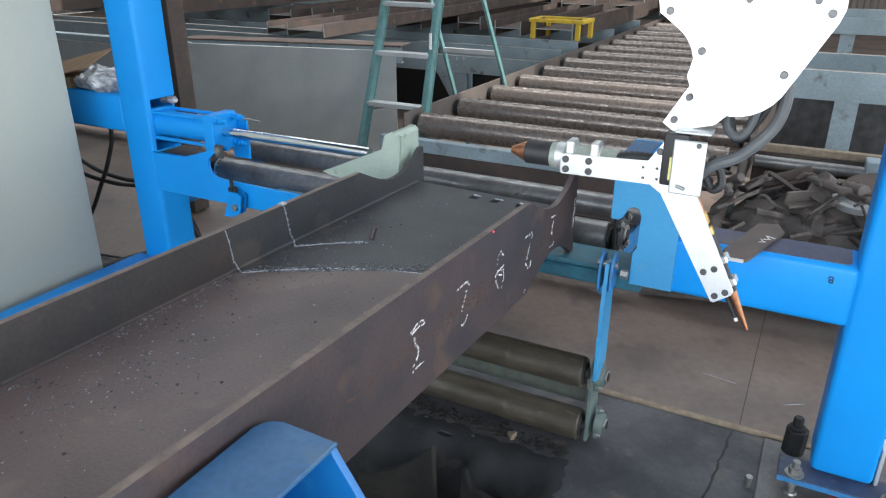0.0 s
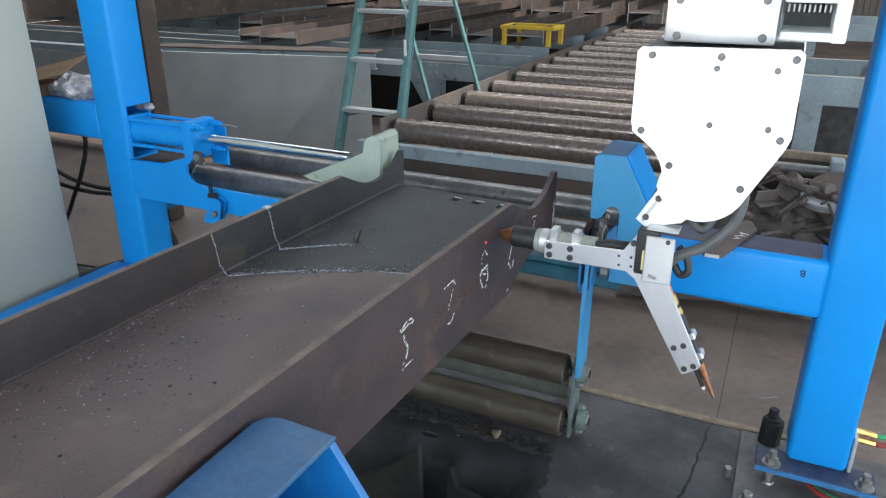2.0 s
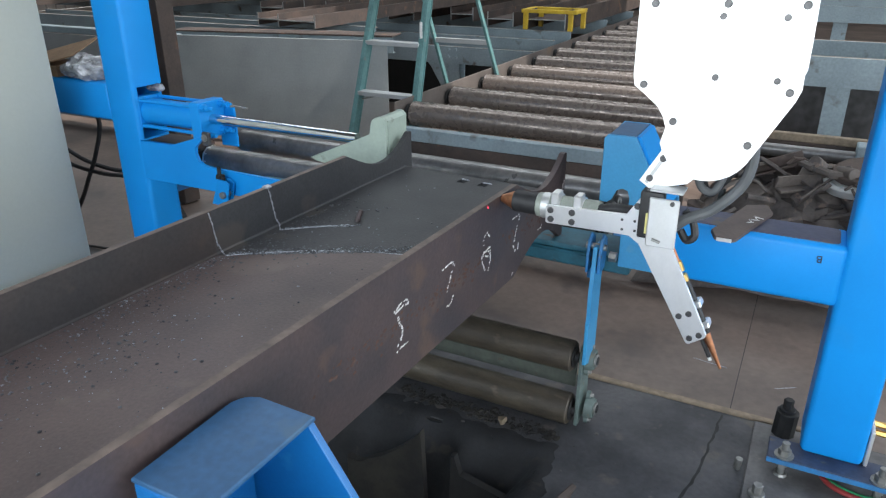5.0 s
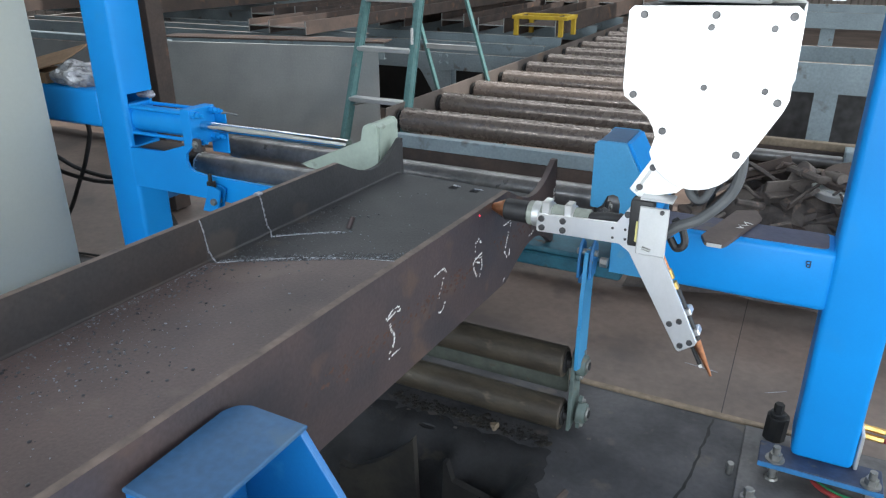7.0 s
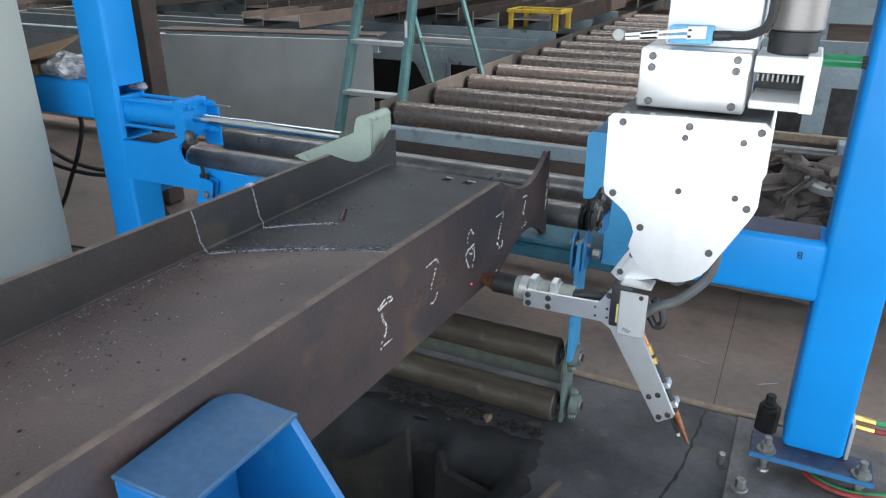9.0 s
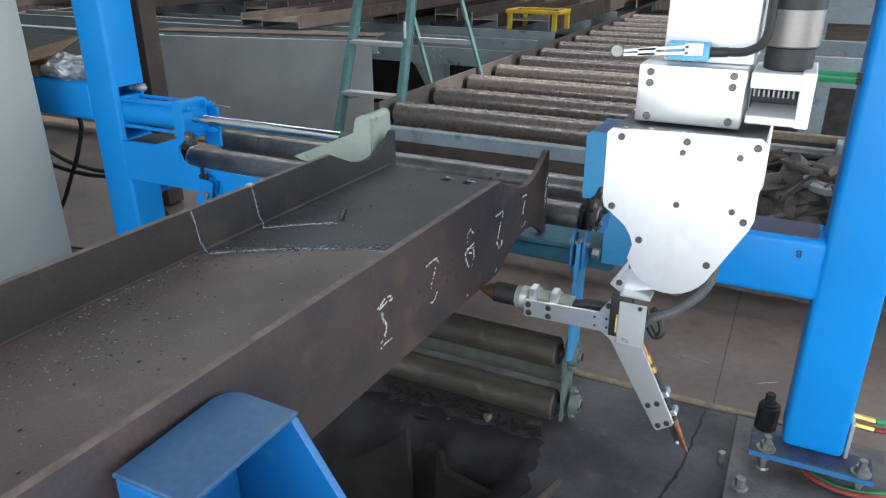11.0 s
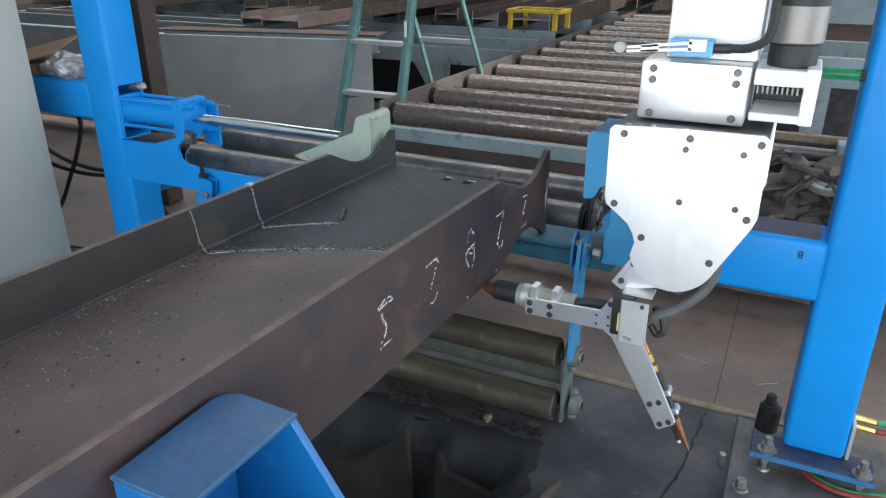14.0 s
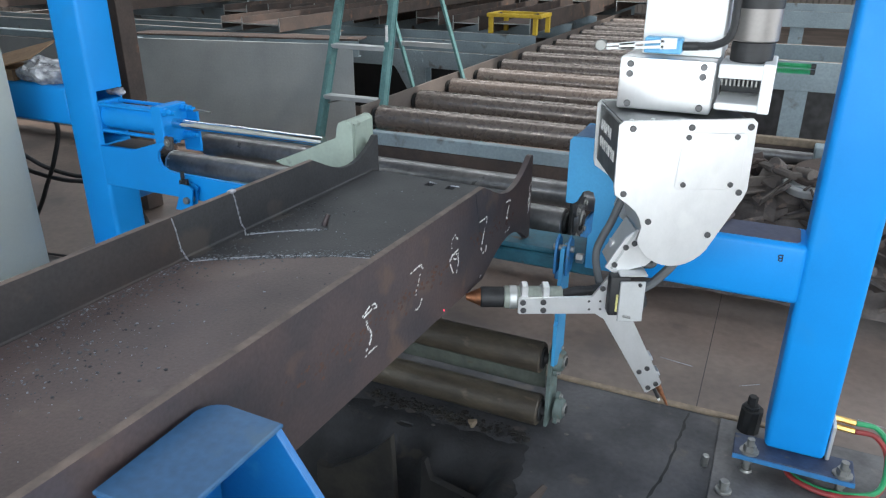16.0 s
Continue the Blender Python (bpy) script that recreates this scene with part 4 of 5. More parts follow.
def table(name, label, chans, posts, category="steel table"):
    x = sum(c[0] for c in chans) / len(chans)
    t = thing(name, (x, chans[0][2], FZ), label, category)
    for x0, x1, y, z0, z1 in chans:
        part("channel", channel(bmesh.new(), x0, x1, y, z0, z1), TABLE, t)
        part("top_flange", B((x0, y + 0.009, z1 - 0.009), (x1, y + 0.06, z1 - 0.001), 0.001), TOPDUST, t, "dusty brown top flange")
    for x, y, z in posts:
        bm = bmesh.new()
        box(bm, (x, y, FZ), (x + 0.14, y + 0.01, z), 0.001)
        box(bm, (x, y + 0.13, FZ), (x + 0.14, y + 0.14, z), 0.001)
        box(bm, (x + 0.065, y + 0.01, FZ), (x + 0.075, y + 0.13, z), 0)
        part("leg", bm, TABLE, t)
    return t


t1 = table("transfer_table", "grey-blue channel-steel transfer table beside the conveyor", [(-4.4, -2.57, 6.95, 0.49, 0.665), (-9.0, -3.72, 5.85, 0.72, 0.90), (-9.0, -4.0, 6.25, 0.74, 0.905)], [(-3.56, 6.97, 0.49), (-5.0, 5.8, 0.72), (-7.5, 5.8, 0.72)])
table("transfer_table", "grey-blue channel-steel transfer table further along the conveyor", [(-9.0, -2.58, 7.5, 0.53, 0.715), (-9.0, -2.58, 8.1, 0.55, 0.74), (-12.0, -2.58, 9.6, 0.55, 0.74), (-12.0, -2.58, 11.0, 0.55, 0.74)], [(-2.8, 7.6, 0.53), (-5.5, 7.6, 0.53), (-2.8, 9.7, 0.55), (-6.5, 9.7, 0.55)])
ck = thing("guard_panel", (-4.2, 4.9, FZ), "galvanised guard panel with a diamond tread pattern", "panel")
pb = bmesh.new()
box(pb, (-5.30, 4.90, 0.0), (-3.12, 4.906, 0.902), 0)
box(pb, (-5.30, 4.906, 0.890), (-3.12, 4.935, 0.902), 0)
part("sheet", pb, CHECK, ck)
dm = bmesh.new()
for i in range(64):
    for j in range(27):
        x, z = -5.28 + i * 0.034, 0.02 + j * 0.033
        s = 1 if (i + j) % 2 else -1
        if x > -3.14:
            continue
        v = [dm.verts.new((x + a, 4.8992, z + b)) for a, b in ((-0.013, -0.012 * s), (0.004, -0.005 * s), (0.013, 0.012 * s), (-0.004, 0.005 * s))]
        c = dm.verts.new((x, 4.8982, z))
        for k in range(4):
            dm.faces.new((v[k], v[(k + 1) % 4], c))
tagged(part("tread_pattern", dm, CHECK, ck), kind="stuff")
part("edge_angle", B((-5.33, 4.885, FZ), (-5.30, 4.92, 0.91), 0.002), BROWN, ck)
part("top_channel", channel(bmesh.new(), -5.3, -3.12, 5.06, 0.78, 0.93), TABLE, ck, "worn table channel behind the panel")
part("top_plate", B((-5.3, 5.045, 0.916), (-3.12, 5.30, 0.93), 0.002), BROWN, ck, "rusty top strip")
ck.location = (-4.38, 5.14, FZ)
ck.rotation_euler = (0, 0, radians(12.5))
part("gusset", S([(-3.80, 0.489), (-3.562, 0.489), (-3.562, 0.19), (-3.60, 0.19), (-3.76, 0.45)], "xz", 6.962, 6.972, 0.001), TABLE, t1)
# added black sheet in place of the deep shade below the channel
part("dark_fill_sheet", B((-6.5, 7.30, FZ), (-2.60, 7.31, 0.485), 0.0), SHADE_BLACK, t1, "added black sheet for the shade under the table")
for x in (-3.54, -3.455):
    for z in (0.56, 0.635):
        part("channel_bolt", bolt(bmesh.new(), (x, 6.95, z), (0, -1, 0), 0.016, 0.014, False), TABLE, t1)
g2 = thing("guard_panel", (-6.9, 4.9, FZ), "galvanised guard panel with a diamond tread pattern", "panel")
part("sheet", B((-9.2, 4.90, 0.0), (-5.5, 4.906, 0.84), 0), CHECK, g2)
part("rail", B((-9.5, 4.94, 0.84), (-5.36, 5.05, 0.90), 0.004), TABLE, g2)
# rusty upright behind the left post
cp = thing("steel_column", (-4.0, 3.6, FZ), "rust-brown steel column behind the blue frame", "column")
part("shaft", B((-4.075, 3.52, FZ), (-3.93, 3.66, 3.0), 0.004), BROWN, cp)

# ---- stock beams lying on the tables ----


def stock(x, y0, y1, z, w, h, label="rust-brown steel beam lying on the transfer table"):
    t = thing("stock_beam", (x, (y0 + y1) / 2, z), label, "steel beam", "stock beams on the tables")
    bm = bmesh.new()
    box(bm, (x, y0, z), (x + 0.012, y1, z + h), 0.001)
    box(bm, (x + w - 0.012, y0, z), (x + w, y1, z + h), 0.001)
    box(bm, (x + 0.012, y0 + 0.001, z + h / 2 - 0.005), (x + w - 0.012, y1 - 0.001, z + h / 2 + 0.005), 0)
    part("section", bm, BROWN, t)
    en = bmesh.new()
    box(en, (x - 0.0005, y0 - 0.002, z), (x + 0.0125, y0, z + h), 0)
    box(en, (x + w - 0.0125, y0 - 0.002, z), (x + w + 0.0005, y0, z + h), 0)
    box(en, (x + 0.012, y0 - 0.002, z + h / 2 - 0.0055), (x + w - 0.012, y0, z + h / 2 + 0.0055), 0)
    part("sawn_end", en, ALU_DULL, t, "bright freshly sawn end")
    return t


stock(-5.02, 5.72, 12.5, 0.932, 0.28, 0.115)
stock(-4.72, 5.66, 12.5, 0.932, 0.44, 0.12)
for x, y0 in ((-7.3, 8.4), (-6.6, 8.5), (-5.9, 8.6), (-5.2, 8.45), (-4.4, 8.7), (-3.7, 8.3), (-3.15, 8.2)):
    stock(x, y0, 16.0, 0.742, RND.uniform(0.3, 0.5), RND.uniform(0.16, 0.22))
for i in range(9):
    stock(-8.5 + i * 0.75, 11.5 + RND.random(), 18.0, 0.742, 0.55, 0.3)
for i in range(6):
    x = -12.5 + i * 0.9
    stock(x, 6.4 + RND.uniform(-0.4, 0.8), 13.0, 0.93, 0.5, 0.22)
table("transfer_table", "long grey-blue transfer table by the far wall", [(-16.0, -9.4, 6.0, 0.70, 0.92), (-16.0, -9.4, 8.6, 0.70, 0.92), (-16.0, -9.4, 11.5, 0.7, 0.92)], [(-10.5, 6.1, 0.7), (-13.5, 6.1, 0.7)])
table("transfer_table", "long grey-blue transfer table by the far wall", [(-11.0, -2.5, 13.5, 0.55, 0.74), (-11.0, -2.5, 16.5, 0.55, 0.74)], [(-4.0, 13.6, 0.55), (-8.0, 13.6, 0.55)])

# yellow stand
ys = thing("yellow_stand", (-2.9, 8.5, 0.74), "small yellow tube stand on the transfer table", "stand")
for x, y in ((-3.18, 8.15), (-3.12, 8.50), (-2.64, 8.15), (-2.60, 8.50)):
    part("leg", B((x, y, 0.74), (x + 0.05, y + 0.05, 0.93), 0.003), YELLOW, ys)
for lo, hi in (((-3.20, 8.14, 0.925), (-2.54, 8.19, 0.965)), ((-3.14, 8.50, 0.925), (-2.54, 8.55, 0.965)), ((-3.20, 8.19, 0.925), (-3.15, 8.55, 0.965)), ((-2.59, 8.19, 0.925), (-2.54, 8.50, 0.965))):
    part("rail", B(lo, hi, 0.003), YELLOW, ys)

# ---- right of the conveyor ----
run_off = table("transfer_table", "grey-blue channel-steel run-off table beyond the conveyor", [(-0.33, 7.5, 5.35, 0.795, 0.985), (-0.33, 7.5, 6.3, 0.83, 0.985), (-0.33, 7.5, 9.0, 0.875, 1.04), (-0.33, 7.5, 11.5, 0.83, 0.97)], [(0.04, 5.36, 0.795), (0.75, 5.36, 0.795), (1.6, 5.36, 0.795), (0.02, 9.02, 0.875), (0.9, 9.02, 0.875), (1.2, 6.4, 0.83)])
# added sheet that darkens the gaps between the table legs
part("dark_fill_sheet", B((-0.33, 5.95, FZ), (7.4, 5.96, 0.80), 0.0), IRON, run_off, "added dark sheet filling the gaps under the table")
wb = thing("timber_sill", (0.0, 4.62, FZ), "dirty tan timber batten on a brown steel sill", "timber")
part("batten", B((-0.34, 4.60, 0.595), (0.34, 4.65, 0.640), 0.004), LIP, wb)
part("sill", B((-0.34, 4.60, FZ), (0.34, 4.66, 0.594), 0.004), BROWN, wb)
ip = thing("idler_pipe", (0.0, 4.5, 0.54), "dark steel pipe on an end block beside the scrap", "pipe")
part("pipe", C((-0.33, 4.50, 0.56), (0.25, 4.50, 0.56), 0.036, 24, bevel=0.004), ROLLER_DARK, ip)
part("end_block", B((0.24, 4.44, FZ), (0.31, 4.57, 0.64), 0.006), TABLE, ip)

# scrap heap between frame and conveyor
hp = bmesh.new()
NX, NY = 34, 30
grid = [[hp.verts.new((-0.75 + 1.9 * i / NX, 3.70 + 0.52 * j / NY, FZ + max(0.0, (0.54 + 0.12 * noise.noise((i * 0.35, j * 0.35, 2)) + 0.07 * noise.noise((i * 0.9, j * 0.9, 5))) * min(1, 1.5 * j / NY + 0.12) * min(1, (NX - i) / 6, i / 9)))) for j in range(NY + 1)] for i in range(NX + 1)]
for i in range(NX):
    for j in range(NY):
        hp.faces.new((grid[i][j], grid[i + 1][j], grid[i + 1][j + 1], grid[i][j + 1]))
heap = part("scrap_heap", hp, SCRAP, None, "heap of dark slag-crusted steel scrap", 15)
tagged(heap, category="scrap", kind="stuff")


def scrap(at, size, rot, material=SCRAP, shape="plate", seed=0):
    rr = random.Random(seed)
    bm = bmesh.new()
    if shape == "plate":
        n = rr.choice((4, 5, 6))
        poly = []
        for k in range(n):
            a = 2 * math.pi * k / n + rr.uniform(-0.3, 0.3)
            poly.append((size * math.cos(a) * rr.uniform(0.7, 1.1), size * 0.6 * math.sin(a) * rr.uniform(0.7, 1.1)))
        prism(bm, poly, "xy", -0.009, 0.009, 0.002)
    elif shape == "disc":
        cyl(bm, (0, 0, -0.02), (0, 0, 0.02), size, 30, bevel=0.004)
        cyl(bm, (0, 0, 0.02), (0, 0, 0.026), size * 0.8, 30)
    elif shape == "pipe":
        cyl(bm, (-size, 0, 0), (size, 0, 0), size * 0.24, 16, bevel=0.004)
    elif shape == "ring":
        pts = [(size * math.cos(a), size * math.sin(a), 0.012 * math.sin(3 * a)) for a in [rr.uniform(4.5, 5.8) * k / 14 for k in range(15)]]
        tube(bm, pts, size * 0.13, 8, 3)
    elif shape == "angle":
        box(bm, (-size, -0.03, 0), (size, 0.03, 0.012), 0.002)
        box(bm, (-size, -0.03, 0.012), (size, -0.018, 0.07), 0.002)
    bmesh.ops.transform(bm, matrix=pose(*at, *rot), verts=bm.verts)
    ob = part("scrap_offcut", bm, material, None, "dark rusty steel offcut lying in the scrap heap")
    return tagged(ob, category="scrap", group="offcuts in the scrap heap")


for i in range(95):
    x, y = RND.uniform(-0.55, 0.85), RND.uniform(3.74, 4.15)
    z = FZ + 0.10 + 0.50 * min(1, (y - 3.7) * 2.9) + RND.uniform(0, 0.06)
    scrap((x, y, z), RND.uniform(0.06, 0.17), (RND.uniform(-45, 45), RND.uniform(-35, 35), RND.uniform(0, 360)), RND.choice((SCRAP, SCRAP, SCRAP, RAIL, BROWN)), RND.choice(("plate", "plate", "ring", "pipe", "angle", "plate")), i)
scrap((0.27, 4.06, 0.60), 0.14, (12, -8, 0), BROWN, "disc", 99)
scrap((0.25, 4.04, 0.555), 0.155, (12, -8, 0), ALU_DULL, "disc", 98)
op = thing("steel_offcut", (-0.12, 2.50, 0.80), "rust-brown plate offcut with a marker scribble lying on the crossbeam", "scrap")
part("plate", S([(-0.240, 2.33), (-0.222, 2.275), (-0.170, 2.270), (-0.158, 2.283), (-0.075, 2.585), (-0.098, 2.66), (-0.165, 2.63)], "xy", 0.803, 0.817, 0.002), OFFCUT, op)
part("sawn_edge", B((-0.215, 2.266, 0.804), (-0.170, 2.2695, 0.816), 0.001), ALU_DULL, op, "bright sawn edge")
bm = chain([(-0.150, 2.44, 0.818), (-0.130, 2.45, 0.818), (-0.140, 2.475, 0.818), (-0.115, 2.48, 0.818), (-0.125, 2.51, 0.818), (-0.10, 2.50, 0.818)], 0.0016, 0.001, 5)
part("scribble", bm, CHALK, op)

# scrap colours darkened for the shade under the beam
DARK2 = mat("shade_black_scrap", (0.022, 0.020, 0.018), (0.012, 0.011, 0.011), 0.8, 0.0, scale=9, bump=0.4)
DARK3 = mat("shade_dark_scrap", (0.032, 0.028, 0.022), (0.012, 0.011, 0.011), 0.7, 0.1, scale=7, bump=0.3)
# offcuts on the floor under the beam, the shade there put into their colours
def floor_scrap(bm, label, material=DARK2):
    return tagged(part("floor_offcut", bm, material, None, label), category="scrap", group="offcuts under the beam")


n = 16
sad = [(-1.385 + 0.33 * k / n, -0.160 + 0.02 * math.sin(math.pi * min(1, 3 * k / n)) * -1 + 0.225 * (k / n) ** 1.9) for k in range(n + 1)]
floor_scrap(S([(-1.40, FZ - 0.80)] + sad + [(-1.02, FZ - 0.80)], "xz", 1.84, 1.87, 0.002), "steel offcut with a round bite, standing on edge, darkened for shade", DARK3)
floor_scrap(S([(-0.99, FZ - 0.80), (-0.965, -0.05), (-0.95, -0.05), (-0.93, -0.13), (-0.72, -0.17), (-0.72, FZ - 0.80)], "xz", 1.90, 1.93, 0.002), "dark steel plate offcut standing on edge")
bm = B((-0.010, -0.26, -0.004), (0.010, 0.16, 0.075), 0.003)
bmesh.ops.transform(bm, matrix=pose(-0.57, 1.76, FZ, 0, 20, -16), verts=bm.verts)
floor_scrap(bm, "leaning strip offcut with a lighter worn edge", BROWN)
# added bank from the rim into the pit, black for the floor's shade
bank = bmesh.new()
NB = 44


def bank_z(x, y):
    d = min(2.115 - y + 0.05 * noise.noise((x * 5, 0, 3)) + 0.03 * noise.noise((x * 19, y * 19, 4)), (-0.65 - x) * 1.1 + 0.06 * noise.noise((0, y * 5, 7)) + 0.03 * noise.noise((x * 19, y * 19, 9)))
    u = max(0.0, min(1.0, d / 0.50))
    return FZ + 0.007 - 0.012 * max(0, min(1, -d * 14)) - 0.70 * u * u * (3 - 2 * u) + (0.02 * noise.noise((x * 14, y * 14, 1)) + 0.008 * noise.noise((x * 45, y * 45, 2))) * min(1, 0.25 + u * 2)


bg_ = [[bank.verts.new((-1.85 + 1.28 * i / NB, 0.9 + 1.30 * j / NB, bank_z(-1.85 + 1.28 * i / NB, 0.9 + 1.30 * j / NB))) for j in range(NB + 1)] for i in range(NB + 1)]
for i in range(NB):
    for j in range(NB):
        bank.faces.new((bg_[i][j], bg_[i + 1][j], bg_[i + 1][j + 1], bg_[i][j + 1]))
tagged(part("shade_bank", bank, SHADE_BANK, None, "added black bank fading the floor into the pit's shade", 60), category="slag", kind="stuff")
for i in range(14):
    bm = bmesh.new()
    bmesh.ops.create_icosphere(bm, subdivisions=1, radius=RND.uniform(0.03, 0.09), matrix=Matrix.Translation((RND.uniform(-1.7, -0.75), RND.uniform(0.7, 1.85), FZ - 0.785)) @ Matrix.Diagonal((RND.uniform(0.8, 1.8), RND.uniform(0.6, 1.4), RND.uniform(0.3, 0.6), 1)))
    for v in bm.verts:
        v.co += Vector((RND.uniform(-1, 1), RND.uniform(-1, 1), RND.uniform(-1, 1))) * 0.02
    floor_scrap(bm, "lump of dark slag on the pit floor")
rk = bmesh.new()
bmesh.ops.create_icosphere(rk, subdivisions=1, radius=0.019, matrix=Matrix.Translation((-0.885, 2.195, FZ + 0.013)))
for v in rk.verts:
    v.co += Vector((RND.uniform(-1, 1), RND.uniform(-1, 1), RND.uniform(-1, 1))) * 0.008
tagged(part("stone_chip", rk, LIP, None, "small tan stone chip on the floor"), category="stone")
rg = bmesh.new()
for i in range(520):
    x = RND.uniform(-1.35, -0.66)
    y = 2.212 + RND.gauss(0, 0.022)
    r = 0.002 + 0.010 * RND.random() ** 4
    bmesh.ops.create_icosphere(rg, subdivisions=1, radius=r, matrix=Matrix.Translation((x, y, FZ + r * 0.2)) @ Matrix.Rotation(RND.random() * 3, 4, "Z") @ Matrix.Diagonal((RND.uniform(0.8, 1.8), RND.uniform(0.7, 1.3), 0.55, 1)))
tagged(part("slag_crumbs", rg, DARK3, None, "ridge of dark crumbled slag along the low roller", 15), category="slag", kind="stuff")
gr = bmesh.new()
for i in range(230):
    x, y = RND.uniform(-1.2, 0.6), RND.uniform(1.6, 2.62)
    if RND.random() < 0.35:
        x, y = RND.gauss(-0.95, 0.18), RND.gauss(2.17, 0.05)
    if x < PX1 + 0.01 and y < PY1 + 0.01:
        continue
    r = 0.0012 + 0.0075 * RND.random() ** 7
    bmesh.ops.create_icosphere(gr, subdivisions=1, radius=r, matrix=Matrix.Translation((x, y, FZ + r * 0.4)) @ Matrix.Diagonal((1.3, 0.9, 0.6, 1)))
tagged(part("floor_grit", gr, mat("floor_grit", (0.035, 0.032, 0.031), (0.11, 0.10, 0.095), 0.7, scale=14, mix=0.25), None, "scattered slag grit on the floor"), category="grit", kind="stuff")
# raised cracks and joints in the floor
ck_b = bmesh.new()
for pts, w in (([(-0.12, 2.64), (-0.135, 2.45), (-0.15, 2.25), (-0.19, 2.05), (-0.22, 1.8), (-0.20, 1.5)], 0.007),):
    for k, ((x0, y0), (x1, y1)) in enumerate(zip(pts, pts[1:])):
        for j in range(8):
            a, b = j / 8, (j + 1) / 8
            xa, ya, xb, yb = x0 + (x1 - x0) * a, y0 + (y1 - y0) * a, x0 + (x1 - x0) * b, y0 + (y1 - y0) * b
            wa, wb_ = w * (0.5 + 0.8 * abs(noise.noise((ya * 14, 0, 1)))), w * (0.5 + 0.8 * abs(noise.noise((yb * 14, 0, 1))))
            sa, sb = 0.008 * noise.noise((ya * 20, 3, 1)), 0.008 * noise.noise((yb * 20, 3, 1))
            ck_b.faces.new([ck_b.verts.new(p) for p in ((xa + sa - wa, ya, FZ + 0.0015), (xa + sa + wa, ya, FZ + 0.0015), (xb + sb + wb_, yb, FZ + 0.0015), (xb + sb - wb_, yb, FZ + 0.0015))])
tagged(part("floor_crack", ck_b, DARK, floor, "dark crack across the concrete"), kind="stuff")
seam = bmesh.new()
box(seam, (-0.10, 2.70, FZ - 0.013), (-0.097, 5.2, FZ - 0.0112), 0)
box(seam, (-1.60, 2.70, FZ - 0.013), (-1.597, 5.2, FZ - 0.0112), 0)
part("plate_seam", seam, DARK, fl2)
for (x0, y0), (x1, y1) in (((-0.30, 3.05), (-0.16, 3.03)), ((0.05, 2.95), (0.13, 3.0)), ((0.5, 2.9), (0.68, 2.86))):
    part("scratch", chain([(x0, y0, FZ - 0.011), (x1, y1, FZ - 0.011)], 0.0015, 0.0005, 7), BEAD, fl2, "bright scratch")

# base plate and anchors under the right post
bp_ = thing("anchor_plate", (0.2, 2.4, FZ), "dark steel anchor plate bolted to the floor", "plate")
part("plate", B((-0.002, 1.9, FZ), (0.70, 2.64, FZ + 0.014), 0.003), ANCHOR, bp_)
for x, y in ((0.045, 2.20), (0.56, 2.2)):
    part("anchor_bolt", bolt(bmesh.new(), (x, y, FZ + 0.014), (0, 0, 1), 0.017, 0.045, False), ZINC, bp_)
part("stub", B((0.349, 2.41, 0.025), (0.362, 2.50, 0.165), 0.003), ALU_DULL, fr, "pale grey gusset beside the foot")
part("plug", C((-0.030, 2.33, FZ), (-0.028, 2.325, FZ + 0.05), 0.012, 12, bevel=0.002), ZINC, bp_)

# gas hoses at the right foot
gh = thing("gas_hoses", (0.4, 2.5, FZ), "red and green twin gas hoses with brass fittings", "hose")
for dz, m_, off in ((0.115, RED, 0.0), (0.14, GREEN, 0.014)):
    part("fitting", C((0.352, 2.50 + off, dz), (0.43, 2.50 + off, dz - 0.004), 0.011, 6, bevel=0.002), BRASS, gh)
    part("hose", T([(0.43, 2.50 + off, dz - 0.004), (0.50, 2.52 + off, dz - 0.02), (0.545, 2.50 + off, dz - 0.08), (0.53, 2.40, FZ + 0.03 + off), (0.45, 2.33 + off, FZ + 0.03), (0.34, 2.315 + off, FZ + 0.03), (0.25, 2.36 + off, FZ + 0.03), (0.22, 2.46 + off, FZ + 0.03)], 0.0095, 8, 5), m_, gh)

# ---- hoses and litter behind the left post ----
hs = thing("floor_hoses", (-3.5, 2.8, FZ), "black hydraulic hoses looping to the floor", "hose")
part("hose", T([(-3.60, 2.60, 0.93), (-3.61, 2.70, 0.75), (-3.69, 2.70, 0.547), (-3.80, 2.70, 0.38), (-3.92, 2.70, 0.207), (-4.15, 2.70, FZ + 0.015)], 0.0125, 8), BLACK, hs)
part("hose", T([(-3.08, 2.80, FZ + 0.015), (-3.12, 2.76, 0.25), (-3.28, 2.72, 0.45), (-3.60, 2.72, 0.455), (-3.80, 2.72, 0.475), (-3.95, 2.72, 0.52), (-4.2, 2.72, 0.62), (-4.5, 2.75, 0.75)], 0.0125, 8), BLACK, hs)
part("hose", T([(-3.05, 2.78, FZ + 0.015), (-3.10, 2.74, 0.22), (-3.28, 2.70, 0.43), (-3.65, 2.70, 0.425), (-3.85, 2.70, 0.435), (-3.97, 2.70, 0.455), (-4.25, 2.70, 0.52), (-4.5, 2.72, 0.60)], 0.0125, 8), BLACK, hs)
part("hose", T([(-2.6, 2.95, FZ + 0.015), (-3.0, 2.75, FZ + 0.015), (-3.5, 2.70, FZ + 0.015), (-4.2, 2.6, FZ + 0.015)], 0.008, 8), BLACK, hs)
part("hose", T([(-3.05, 2.95, 0.05), (-3.40, 3.02, FZ + 0.02), (-3.60, 2.80, FZ + 0.02), (-3.68, 2.50, FZ + 0.02), (-3.75, 2.25, FZ + 0.02)], 0.018, 8), BLACK, hs)
